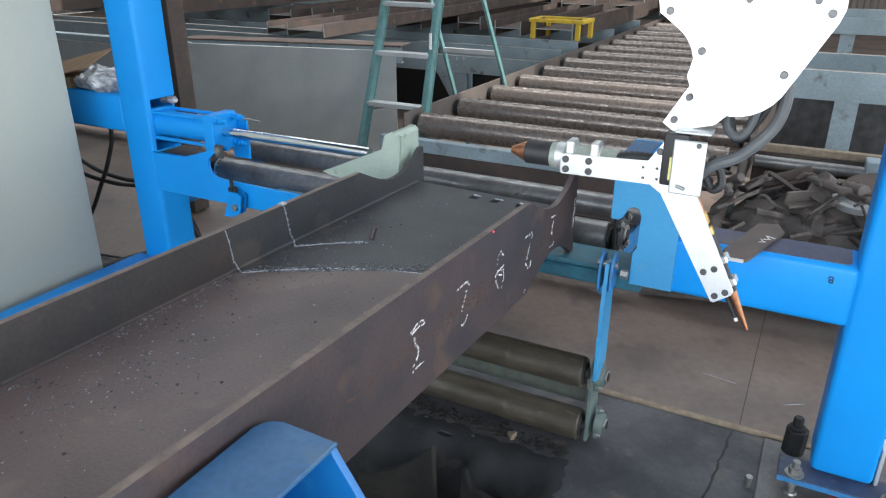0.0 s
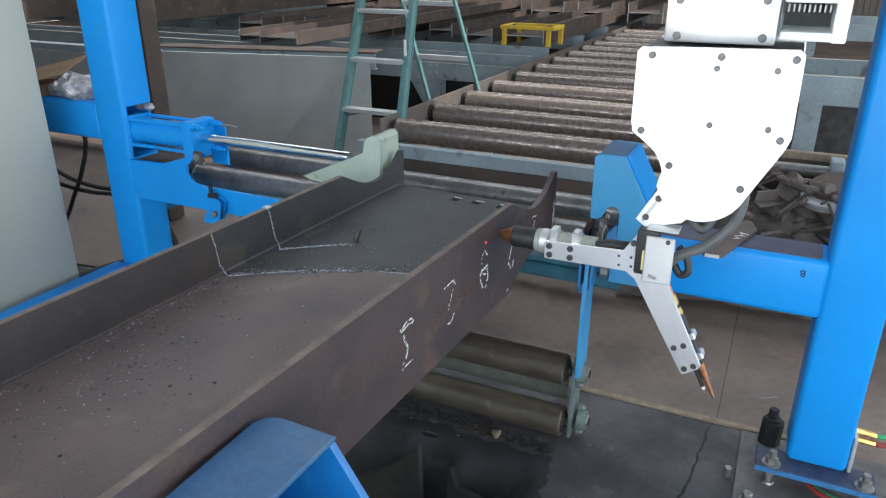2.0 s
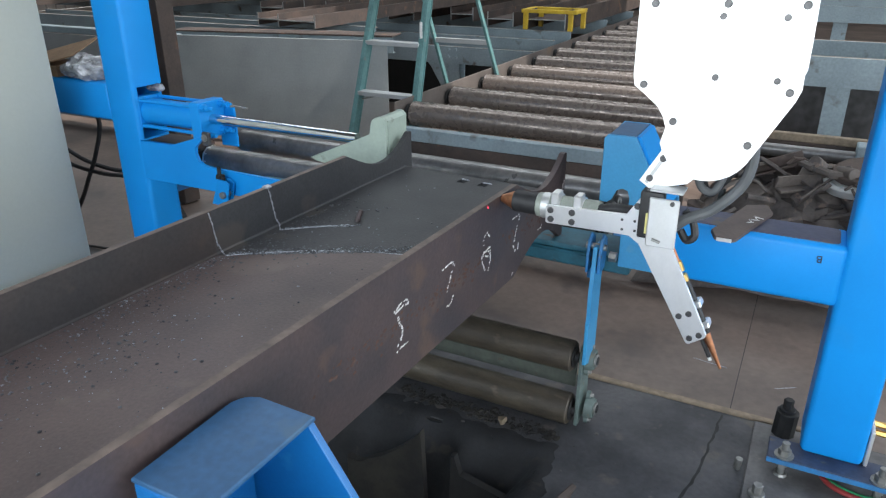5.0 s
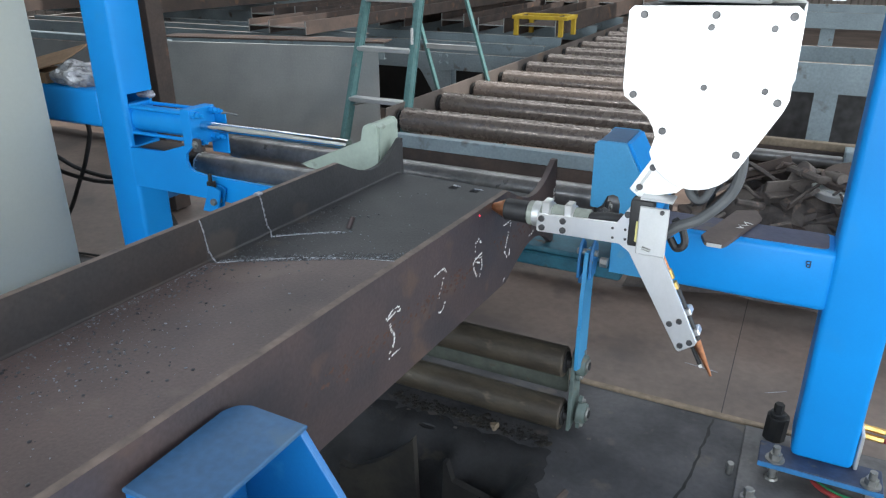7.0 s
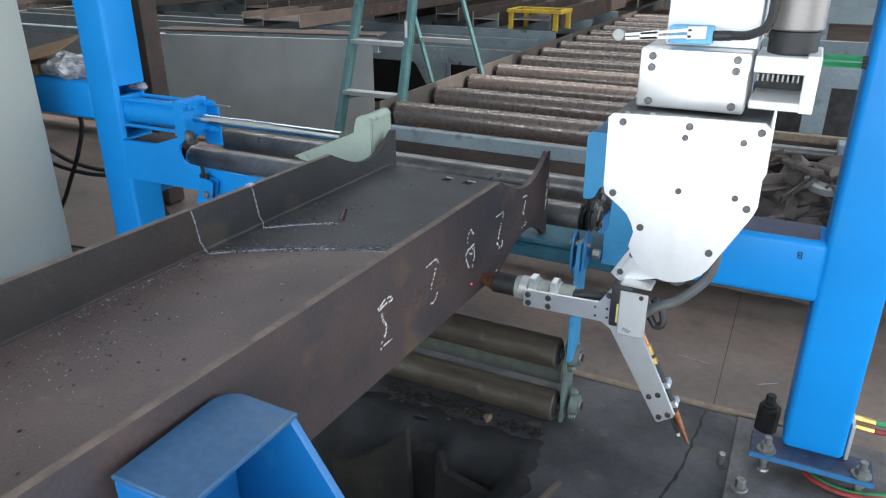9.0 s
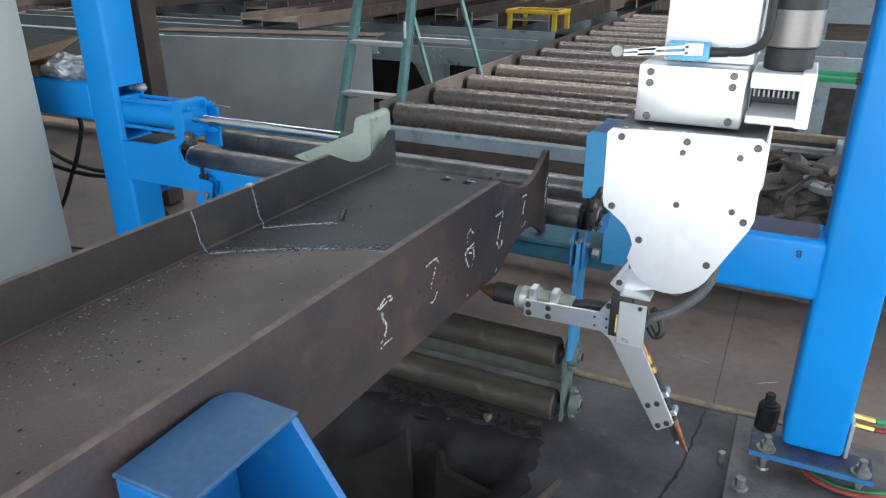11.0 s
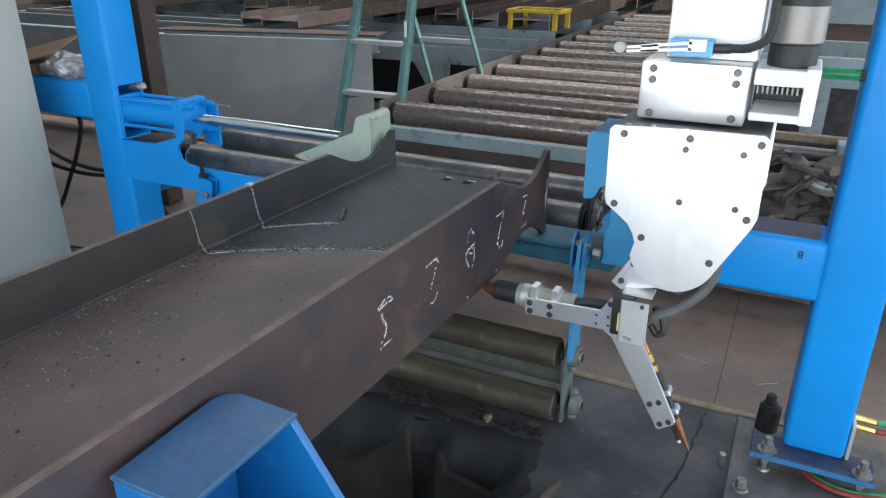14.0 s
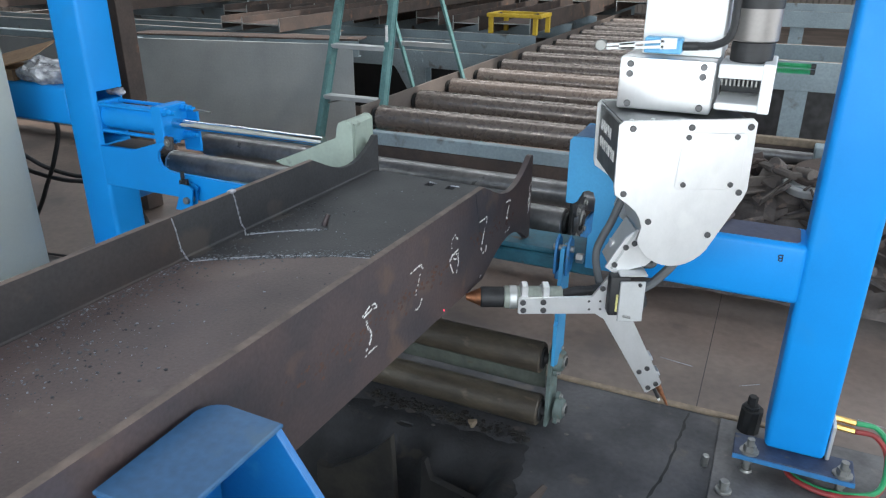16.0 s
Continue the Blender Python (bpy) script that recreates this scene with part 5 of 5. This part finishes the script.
part("hose", T([(-3.05, 2.90, 0.05), (-3.36, 2.94, FZ + 0.02), (-3.54, 2.74, FZ + 0.02), (-3.60, 2.48, FZ + 0.02), (-3.62, 2.25, FZ + 0.02)], 0.014, 8), HOSE, hs)
bg = bmesh.new()
bmesh.ops.create_icosphere(bg, subdivisions=4, radius=0.13, matrix=Matrix.Translation((-3.33, 2.50, 1.085)) @ Matrix.Diagonal((1.1, 0.9, 0.5, 1)))
for v in bg.verts:
    v.co += v.normal * (0.03 * noise.noise(v.co * 13) + 0.012 * noise.noise(v.co * 40))
tagged(part("plastic_bag", bg, FOIL, None, "crumpled silvery plastic bag lying on the blue beam", 15), category="plastic bag")
cb_ = thing("cardboard_box", (-3.65, 2.7, 1.04), "torn brown cardboard box behind the blue beam", "box")
part("base", B((-3.98, 2.41, 1.044), (-3.47, 2.60, 1.10), 0.003), CARD, cb_)
bm = B((-0.2, -0.15, 0), (0.2, 0.15, 0.006), 0.001)
bmesh.ops.transform(bm, matrix=pose(-3.62, 2.52, 1.13, 12, -14, 20), verts=bm.verts)
part("flap", bm, CARD, cb_)

# inked letter on the crossbeam
fc = bpy.data.curves.new("letter", "FONT")
fc.body, fc.size, fc.extrude, fc.align_x = "B", 0.034, 0.0008, "CENTER"
let = new("letter", fc)
fc.materials.append(INK)
let.matrix_world = pose(0.085, FY0 - 0.0005, 0.760, 90, 180, 0)
let.parent = fr
let.matrix_parent_inverse = Matrix.Translation(-Vector(fr.location))
tagged(let, "small inked letter")
# ---- robot ----
ROB = thing("cutting_robot", (0, 0, 0), "white and aluminium plasma cutting head hanging on a mast", "cutting machine")
mast = part("mast", B((-0.12, -0.02, 0.17), (0.095, 0.20, 1.5), 0.006, 2), WHITE, ROB)
tb = bmesh.new()
box(tb, (-0.165, -0.085, 0.024), (0.090, 0.18, 0.168), 0.006, 2)
blk = part("top_block", tb, ALU, ROB, "bright aluminium block with black socket screws")
head = part("head_housing", B((-0.195, -0.165, -0.17), (0.155, 0.125, 0.012), 0.006), ALU_DULL, ROB, "rotating housing of brushed aluminium plates")
PLATE = [(-0.209, 0.008), (-0.198, 0.020), (0.148, 0.029), (0.160, 0.018), (0.163, -0.170), (0.154, -0.196)] + [(-0.020 + 0.112 * math.cos(radians(a)), -0.290 + 0.113 * math.sin(radians(a))) for a in range(-20, -176, -12)] + [(-0.117, -0.282), (-0.125, -0.258), (-0.140, -0.234), (-0.160, -0.218), (-0.202, -0.188), (-0.207, -0.165)]
part("front_plate", S(PLATE, "xz", -0.175, -0.165, 0.001), ALU, head)
part("back_plate", S(PLATE, "xz", 0.125, 0.135, 0.001), ALU, head)
YB = -0.066
part("torch_bracket", S([(-0.445, -0.571), (-0.441, -0.567), (-0.213, -0.560), (-0.166, -0.483), (-0.120, -0.483), (-0.105, -0.595), (-0.076, -0.646), (0.040, -0.873), (0.036, -0.884), (-0.004, -0.913), (-0.012, -0.910), (-0.171, -0.637), (-0.201, -0.617), (-0.440, -0.622), (-0.445, -0.618)], "xz", YB, YB + 0.010, 0.001), ALU, head)
part("gusset", S([(-0.10, -0.33), (-0.133, -0.356), (-0.186, -0.452), (-0.158, -0.472), (-0.064, -0.446), (0.02, -0.36)], "xz", YB - 0.012, YB - 0.002, 0.001), ALU, head)
part("front_plate_cover", S([(-0.034, -0.008), (0.128, -0.010), (0.136, -0.018), (0.139, -0.156), (0.128, -0.168), (-0.036, -0.168), (-0.043, -0.160)], "xz", -0.180, -0.175, 0.001), ALU, head, "screwed aluminium cover plate")


def screws(name, spots, y, r, parent, h=0.006):
    for x, z in spots:
        bm = bmesh.new()
        cyl(bm, (x, y + 0.0005, z), (x, y - h, z), r, 16, bevel=r * 0.15)
        cyl(bm, (x, y - h + 0.0002, z), (x, y - h - 0.0003, z), r * 0.55, 6)
        sc = part(name, bm, SCREW, parent, "black socket-head screw")
    return sc


screws("screw", ((-0.172, 0.001), (-0.015, 0.005), (0.143, 0.007), (-0.18, -0.183), (0.139, -0.177), (-0.102, -0.265), (0.071, -0.304)), -0.175, 0.0090, head)
screws("screw", ((-0.021, -0.021), (0.109, -0.019), (-0.020, -0.154), (0.110, -0.153)), -0.180, 0.0075, head)
# side plate with two lines of illegible white lettering
part("side_plate", B((-0.201, -0.150, -0.165), (-0.195, 0.115, 0.008), 0.002), GUNMETAL, head, "dark grey side plate")
# added cover: the dark reflection on the housing top as a grey colour
top_cover = part("top_cover", B((-0.197, -0.164, 0.0125), (0.156, 0.124, 0.0165), 0.001), GUNMETAL, head, "added top cover, dark grey for the dark reflection")
for x, y in ((-0.17, -0.145), (-0.11, -0.135), (-0.03, -0.14), (0.02, -0.15), (0.06, -0.14), (0.13, -0.145)):
    part("top_screw", C((x, y, 0.0165), (x, y, 0.0195), 0.006, 12), ALU_DULL, top_cover)
wr = bmesh.new()
rr = random.Random(3)
for row, (z, n) in enumerate(((-0.045, 5), (-0.095, 7))):
    for k in range(n):
        y = 0.085 - k * 0.029
        box(wr, (-0.2022, y - 0.020, z - 0.016), (-0.2008, y - 0.015, z + 0.016), 0)
        box(wr, (-0.2022, y - 0.020, z + rr.uniform(-0.015, 0.012)), (-0.2008, y - 0.002, z + 0.016), 0) if k % 2 else box(wr, (-0.2022, y - 0.007, z - 0.014), (-0.2008, y - 0.002, z + 0.014), 0)
part("lettering", wr, CHALK, head, "two rows of worn white illegible characters")
part("lower_cheek", S([(-0.118, -0.17), (0.12, -0.17), (0.05, -0.33), (-0.02, -0.385), (-0.085, -0.36), (-0.110, -0.29)], "xz", -0.13, 0.10, 0.002), ALU_DULL, head)
part("cheek_rib", S([(-0.145, -0.20), (-0.09, -0.20), (-0.05, -0.36), (-0.085, -0.365), (-0.108, -0.335), (-0.112, -0.28)], "xz", -0.158, -0.142, 0.002), ALU_DULL, head)
screws("screw", ((-0.159, -0.442), (-0.130, -0.385), (-0.105, -0.372)), YB - 0.012, 0.009, head)
part("gusset_side", S([(-0.079, 0), (0.05, 0), (0.05, 0.14), (-0.079, 0.14)], "yz", -0.004, 0.004, 0.001), ALU_DULL, head)
head_children = [o for o in head.children if o.name.startswith("gusset_side")]
for o in head_children:
    o.data.transform(pose(-0.168, 0, -0.456, 0, 28, 0))
part("clamp_block", B((-0.155, 0.01, -0.43), (-0.130, 0.04, -0.40), 0.003), ALU, head)
screws("screw", ((-0.430, -0.580), (-0.428, -0.607), (-0.366, -0.578), (-0.365, -0.606)), YB, 0.0095, head)
screws("screw", ((-0.223, -0.575), (-0.221, -0.603), (-0.188, -0.574), (-0.186, -0.602)), YB, 0.004, head, 0.001)
screws("screw", ((-0.184, -0.529),), YB, 0.009, head)
screws("screw", ((-0.039, -0.831), (-0.014, -0.818), (-0.003, -0.892), (0.021, -0.877)), YB, 0.0085, head)
# torch
part("torch_body", C((-0.487, -0.012, -0.588), (-0.30, -0.012, -0.588), 0.0365, 32, bevel=0.003), TORCH, head, "greenish grey torch body")
part("torch_collar", C((-0.470, -0.012, -0.588), (-0.445, -0.012, -0.588), 0.0385, 32, bevel=0.002), ALU_DULL, head)
part("torch_sleeve", C((-0.562, -0.012, -0.588), (-0.486, -0.012, -0.588), 0.0335, 32, bevel=0.003), BLACK, head, "black torch sleeve")
tip = C((-0.608, -0.012, -0.588), (-0.561, -0.012, -0.588), 0.010, 28, 0.030)
part("torch_tip", tip, COPPER, head, "heat-stained copper nozzle")
for x in (-0.424, -0.357):
    bm = bmesh.new()
    cyl(bm, (x - 0.012, -0.012, -0.588), (x + 0.012, -0.012, -0.588), 0.0415, 28, bevel=0.002)
    box(bm, (x - 0.011, -0.055, -0.568), (x + 0.011, -0.010, -0.532), 0.003)
    part("torch_clamp", bm, ALU, head, "bright aluminium clamp ring")
part("torch_tail", C((-0.30, -0.012, -0.588), (-0.20, -0.012, -0.586), 0.020, 20), BLACK, head)
part("cable", T([(-0.31, -0.025, -0.575), (-0.26, -0.01, -0.568), (-0.21, 0.0, -0.57), (-0.16, 0.03, -0.575), (-0.10, 0.07, -0.60)], 0.016, 10, 8, 0.12), BLACK, head, "black ribbed torch cable")
# junction box on the bracket
part("sensor_block", B((-0.172, YB - 0.045, -0.602), (-0.112, YB, -0.470), 0.006, 2), BLACK, head, "black sensor block")
part("sensor_cover", B((-0.145, YB - 0.056, -0.616), (-0.068, YB - 0.050, -0.480), 0.003), ALU_DULL, head, "dull aluminium cover plate")
part("sensor_flange", B((-0.147, YB - 0.052, -0.466), (-0.063, YB + 0.01, -0.459), 0.002), ALU_DULL, head)
part("sensor_label", B((-0.152, YB - 0.0475, -0.586), (-0.1455, YB - 0.0445, -0.528), 0.0005), LABEL, head, "yellow label strip")
screws("screw", ((-0.086, -0.490),), YB - 0.056, 0.006, head)
part("rivet", C((-0.128, YB - 0.060, -0.594), (-0.106, YB - 0.060, -0.600), 0.004, 10), ZINC, head)
# second, oblique marking torch behind the lower arm
d = Vector((0.46, 0.0, -0.888)).normalized()
p0 = Vector((-0.108, YB + 0.048, -0.659))
side = Vector((0.888, 0, 0.46)) * 0.019


def along(a):
    return p0 + side + d * a


part("marker_pipe", C(along(-0.02), along(0.07), 0.009, 14), COPPER, head)
part("marker_fitting", C(along(0.045), along(0.075), 0.013, 6, bevel=0.001), BRASS, head, "brass hexagon fitting")
part("marker_fitting", C(along(0.085), along(0.110), 0.014, 6, bevel=0.001), BRASS, head, "brass hexagon fitting")
part("marker_body", C(along(0.105), along(0.272), 0.014, 18, bevel=0.002), BLACK, head)
for a in (0.178, 0.243):
    bm = B((-0.018, -0.022, -0.010), (0.022, 0.022, 0.010), 0.003, 1, Matrix.Translation(along(a)) @ d.to_track_quat("Z", "Y").to_matrix().to_4x4())
    part("marker_clamp", bm, ALU, head, "small aluminium clamp")
part("marker_tip", C(along(0.270), along(0.388), 0.013, 20, 0.0035), COPPER, head, "slender copper marking nozzle")
part("pointer", C(along(0.25) - side * 0.9, along(0.345) - side * 0.9, 0.006, 10), BLACK, head)
part("pointer_tip", C(along(0.345) - side * 0.9, along(0.356) - side * 0.9, 0.005, 10), CHALK, head)
# hoses behind the head
part("hose", T([(0.04, 0.03, -0.30), (0.075, 0.02, -0.36), (0.065, 0.01, -0.45), (0.0, 0.0, -0.53), (-0.06, -0.02, -0.56), (-0.10, -0.02, -0.60)], 0.015, 10, 8), HOSE, head, "thick grey hose")
part("hose", T([(0.01, 0.04, -0.30), (0.015, 0.04, -0.42), (-0.01, 0.03, -0.49), (-0.05, 0.03, -0.46), (-0.05, 0.04, -0.32)], 0.011, 10, 8), HOSE, head, "looped grey hose")
part("hose", T([(0.03, 0.06, -0.28), (0.04, 0.06, -0.40), (0.01, 0.06, -0.47), (-0.03, 0.06, -0.50), (-0.07, 0.05, -0.34)], 0.011, 10, 8), BLACK, head, "looped black hose")
part("hose", T([(-0.09, 0.10, -0.22), (-0.13, 0.11, -0.36), (-0.175, 0.11, -0.48), (-0.165, 0.06, -0.58)], 0.013, 10, 8), HOSE, head, "thick grey hose")
part("hose_fitting", C((-0.095, 0.10, -0.21), (-0.108, 0.105, -0.28), 0.015, 8), BRASS, head)
part("hose", T([(-0.07, 0.0, -0.545), (-0.045, 0.0, -0.575), (-0.035, -0.01, -0.61), (-0.055, -0.01, -0.625), (-0.075, -0.005, -0.60)], 0.011, 8, 6), BLACK, head)

# upper block: screws, side yoke, motor, limit switch
screws("screw", ((-0.135, 0.150), (-0.135, 0.123), (0.061, 0.152), (0.061, 0.126), (-0.134, 0.040), (0.062, 0.042)), -0.085, 0.0095, ROB)
yk = bmesh.new()
box(yk, (0.097, -0.055, 0.122), (0.215, 0.13, 0.160), 0.003)
box(yk, (0.097, -0.055, 0.036), (0.215, 0.13, 0.056), 0.003)
box(yk, (0.207, -0.058, 0.034), (0.238, 0.14, 0.166), 0.003)
part("yoke", yk, WHITE, ROB)
part("yoke_back", B((0.097, 0.125, 0.057), (0.206, 0.129, 0.121), 0.001), HOSE, ROB)
part("gear", C((0.160, 0.02, 0.096), (0.160, 0.02, 0.121), 0.024, 30), DARK, ROB)
sp = bmesh.new()
for k in range(9):
    box(sp, (0.105 + k * 0.011, -0.035, 0.10), (0.110 + k * 0.011, -0.028, 0.118), 0.001)
part("drive_chain", sp, ZINC, ROB)
part("motor_base", C((0.170, 0.035, 0.160), (0.170, 0.035, 0.215), 0.056, 32, bevel=0.003), BLACK, ROB)
part("motor", C((0.170, 0.035, 0.215), (0.170, 0.035, 0.46), 0.062, 32, bevel=0.004), MOTOR, ROB, "satin silver motor can")
part("motor_cap", C((0.170, 0.035, 0.30), (0.170, 0.035, 0.46), 0.0628, 32, bevel=0.002), BLACK, ROB)
sw = part("limit_switch", B((-0.105, -0.075, 0.180), (-0.005, -0.03, 0.222), 0.003), SWITCH, ROB, "light blue limit switch")
lv = bmesh.new()
for bar in ([(-0.212, 0.199), (-0.05, 0.219), (-0.05, 0.211), (-0.212, 0.193)], [(-0.208, 0.190), (-0.05, 0.204), (-0.05, 0.196), (-0.205, 0.184)], [(-0.06, 0.193), (-0.06, 0.222), (-0.018, 0.224), (-0.018, 0.196)], [(-0.172, 0.186), (-0.172, 0.204), (-0.128, 0.211), (-0.128, 0.190)]):
    prism(lv, bar, "xz", -0.090, -0.080, 0.001)
part("switch_lever", lv, WHITE, sw, "bright slotted lever arm")
part("switch_roller", C((-0.222, -0.095, 0.196), (-0.222, -0.075, 0.196), 0.016, 22, bevel=0.002), ZINC, sw)
part("switch_gland", C((-0.005, -0.05, 0.20), (0.035, -0.05, 0.202), 0.012, 12), BLACK, sw)
part("switch_cable", T([(0.03, -0.05, 0.202), (0.08, -0.055, 0.208), (0.115, -0.05, 0.24), (0.118, -0.04, 0.34), (0.118, -0.03, 0.6)], 0.010, 8, 8, 0.1), BLACK, ROB, "black ribbed cable")
for cz in (0.156, 0.141):
    gc = [(0.240 + 0.00115 * k, 0.03 + 0.0052 * math.cos(k * 1.57), cz + 0.0052 * math.sin(k * 1.57)) for k in range(72)]
    part("coiled_hose", T(gc, 0.0021, 5, 1), GREEN, ROB, "green coiled air hose")
    part("hose_end", C((0.322, 0.03, cz), (0.334, 0.03, cz), 0.007, 10), DARK, ROB)

# kerf that the torch leaves in the flange, and the pointer's red spot
kf = S([(0.293, 0.282), (0.297, 0.282), (0.336, 0.13), (0.333, 0.13)], "yz", -0.003, 0.0)
bmesh.ops.transform(kf, matrix=Matrix.Translation((-0.824, 1.7, 0.675)) @ pose(0, 0, 0, 0, 0, -2.4), verts=kf.verts)
kerf = tagged(part("cut_kerf", kf, BLACK, None, "thin black kerf burnt down the near flange"), category="cut")
spot = tagged(part("laser_spot", C((0, 0, 0), (0.0015, 0, 0), 0.0030, 12), LASER, None, "small glowing red pointer spot"), category="light spot")


def motions():
    rows = [(0, -0.198, 1.891, 1.771), (0.5, -0.194, 1.884, 1.560), (1, -0.196, 1.896, 1.539), (1.5, -0.193, 1.985, 1.488), (2, -0.197, 1.955, 1.488),
            (2.5, -0.201, 1.964, 1.482), (3, -0.214, 1.963, 1.486), (3.5, -0.208, 1.965, 1.513), (4, -0.210, 1.964, 1.544), (4.5, -0.208, 1.959, 1.541),
            (5, -0.209, 1.961, 1.539), (7.5, -0.209, 1.960, 1.526), (8, -0.206, 1.946, 1.453), (8.5, -0.205, 1.957, 1.258), (9, -0.211, 1.955, 1.258),
            (11.5, -0.210, 1.967, 1.211), (12, -0.209, 1.965, 1.211), (12.5, -0.209, 1.967, 1.215), (13, -0.212, 1.969, 1.222), (13.5, -0.208, 1.963, 1.225),
            (14, -0.209, 1.968, 1.224), (14.5, -0.209, 1.967, 1.222), (15, -0.211, 2.154, 1.220), (15.5, -0.263, 2.175, 1.216), (16, -0.265, 2.196, 1.217)]
    walk(ROB, [(t, pose(x, y, z)) for t, x, y, z in rows])
    walk(head, [(0, pose(0, 0, 0)), (14.0, pose(0, 0, 0)), (14.5, pose(0, 0, 0, 0, 0, 24.1)), (16, pose(0, 0, 0, 0, 0, 24.3))])
    walk(kerf, [(0, pose(-0.004, 0, 0)), (9.2, pose(-0.004, 0, 0)), (11.3, pose(0.0006, 0, 0)), (16, pose(0.0006, 0, 0))])
    beam_x = lambda y: -0.8225 + (y - 1.7) * 0.0419
    spots = ((0, 1.79, 1.20), (0.5, 1.78, 0.97), (1, 1.79, 0.95), (1.5, 1.88, 0.90), (2, 1.85, 0.90), (2.5, 1.86, 0.89), (3, 1.855, 0.90), (3.5, 1.855, 0.925), (4, 1.852, 0.955), (5, 1.849, 0.952),
             (7.5, 1.85, 0.94), (8, 1.84, 0.87), (8.5, 1.855, 0.69), (9, 1.855, 0.69), (11.5, 1.828, 0.655), (12.5, 1.829, 0.655), (14, 1.829, 0.655), (14.5, 1.53, 0.655), (15, 1.74, 0.655), (16, 1.775, 0.655))
    walk(spot, [(t, pose(beam_x(y), y, max(0.645, min(0.957, z)))) for t, y, z in spots])


motions()
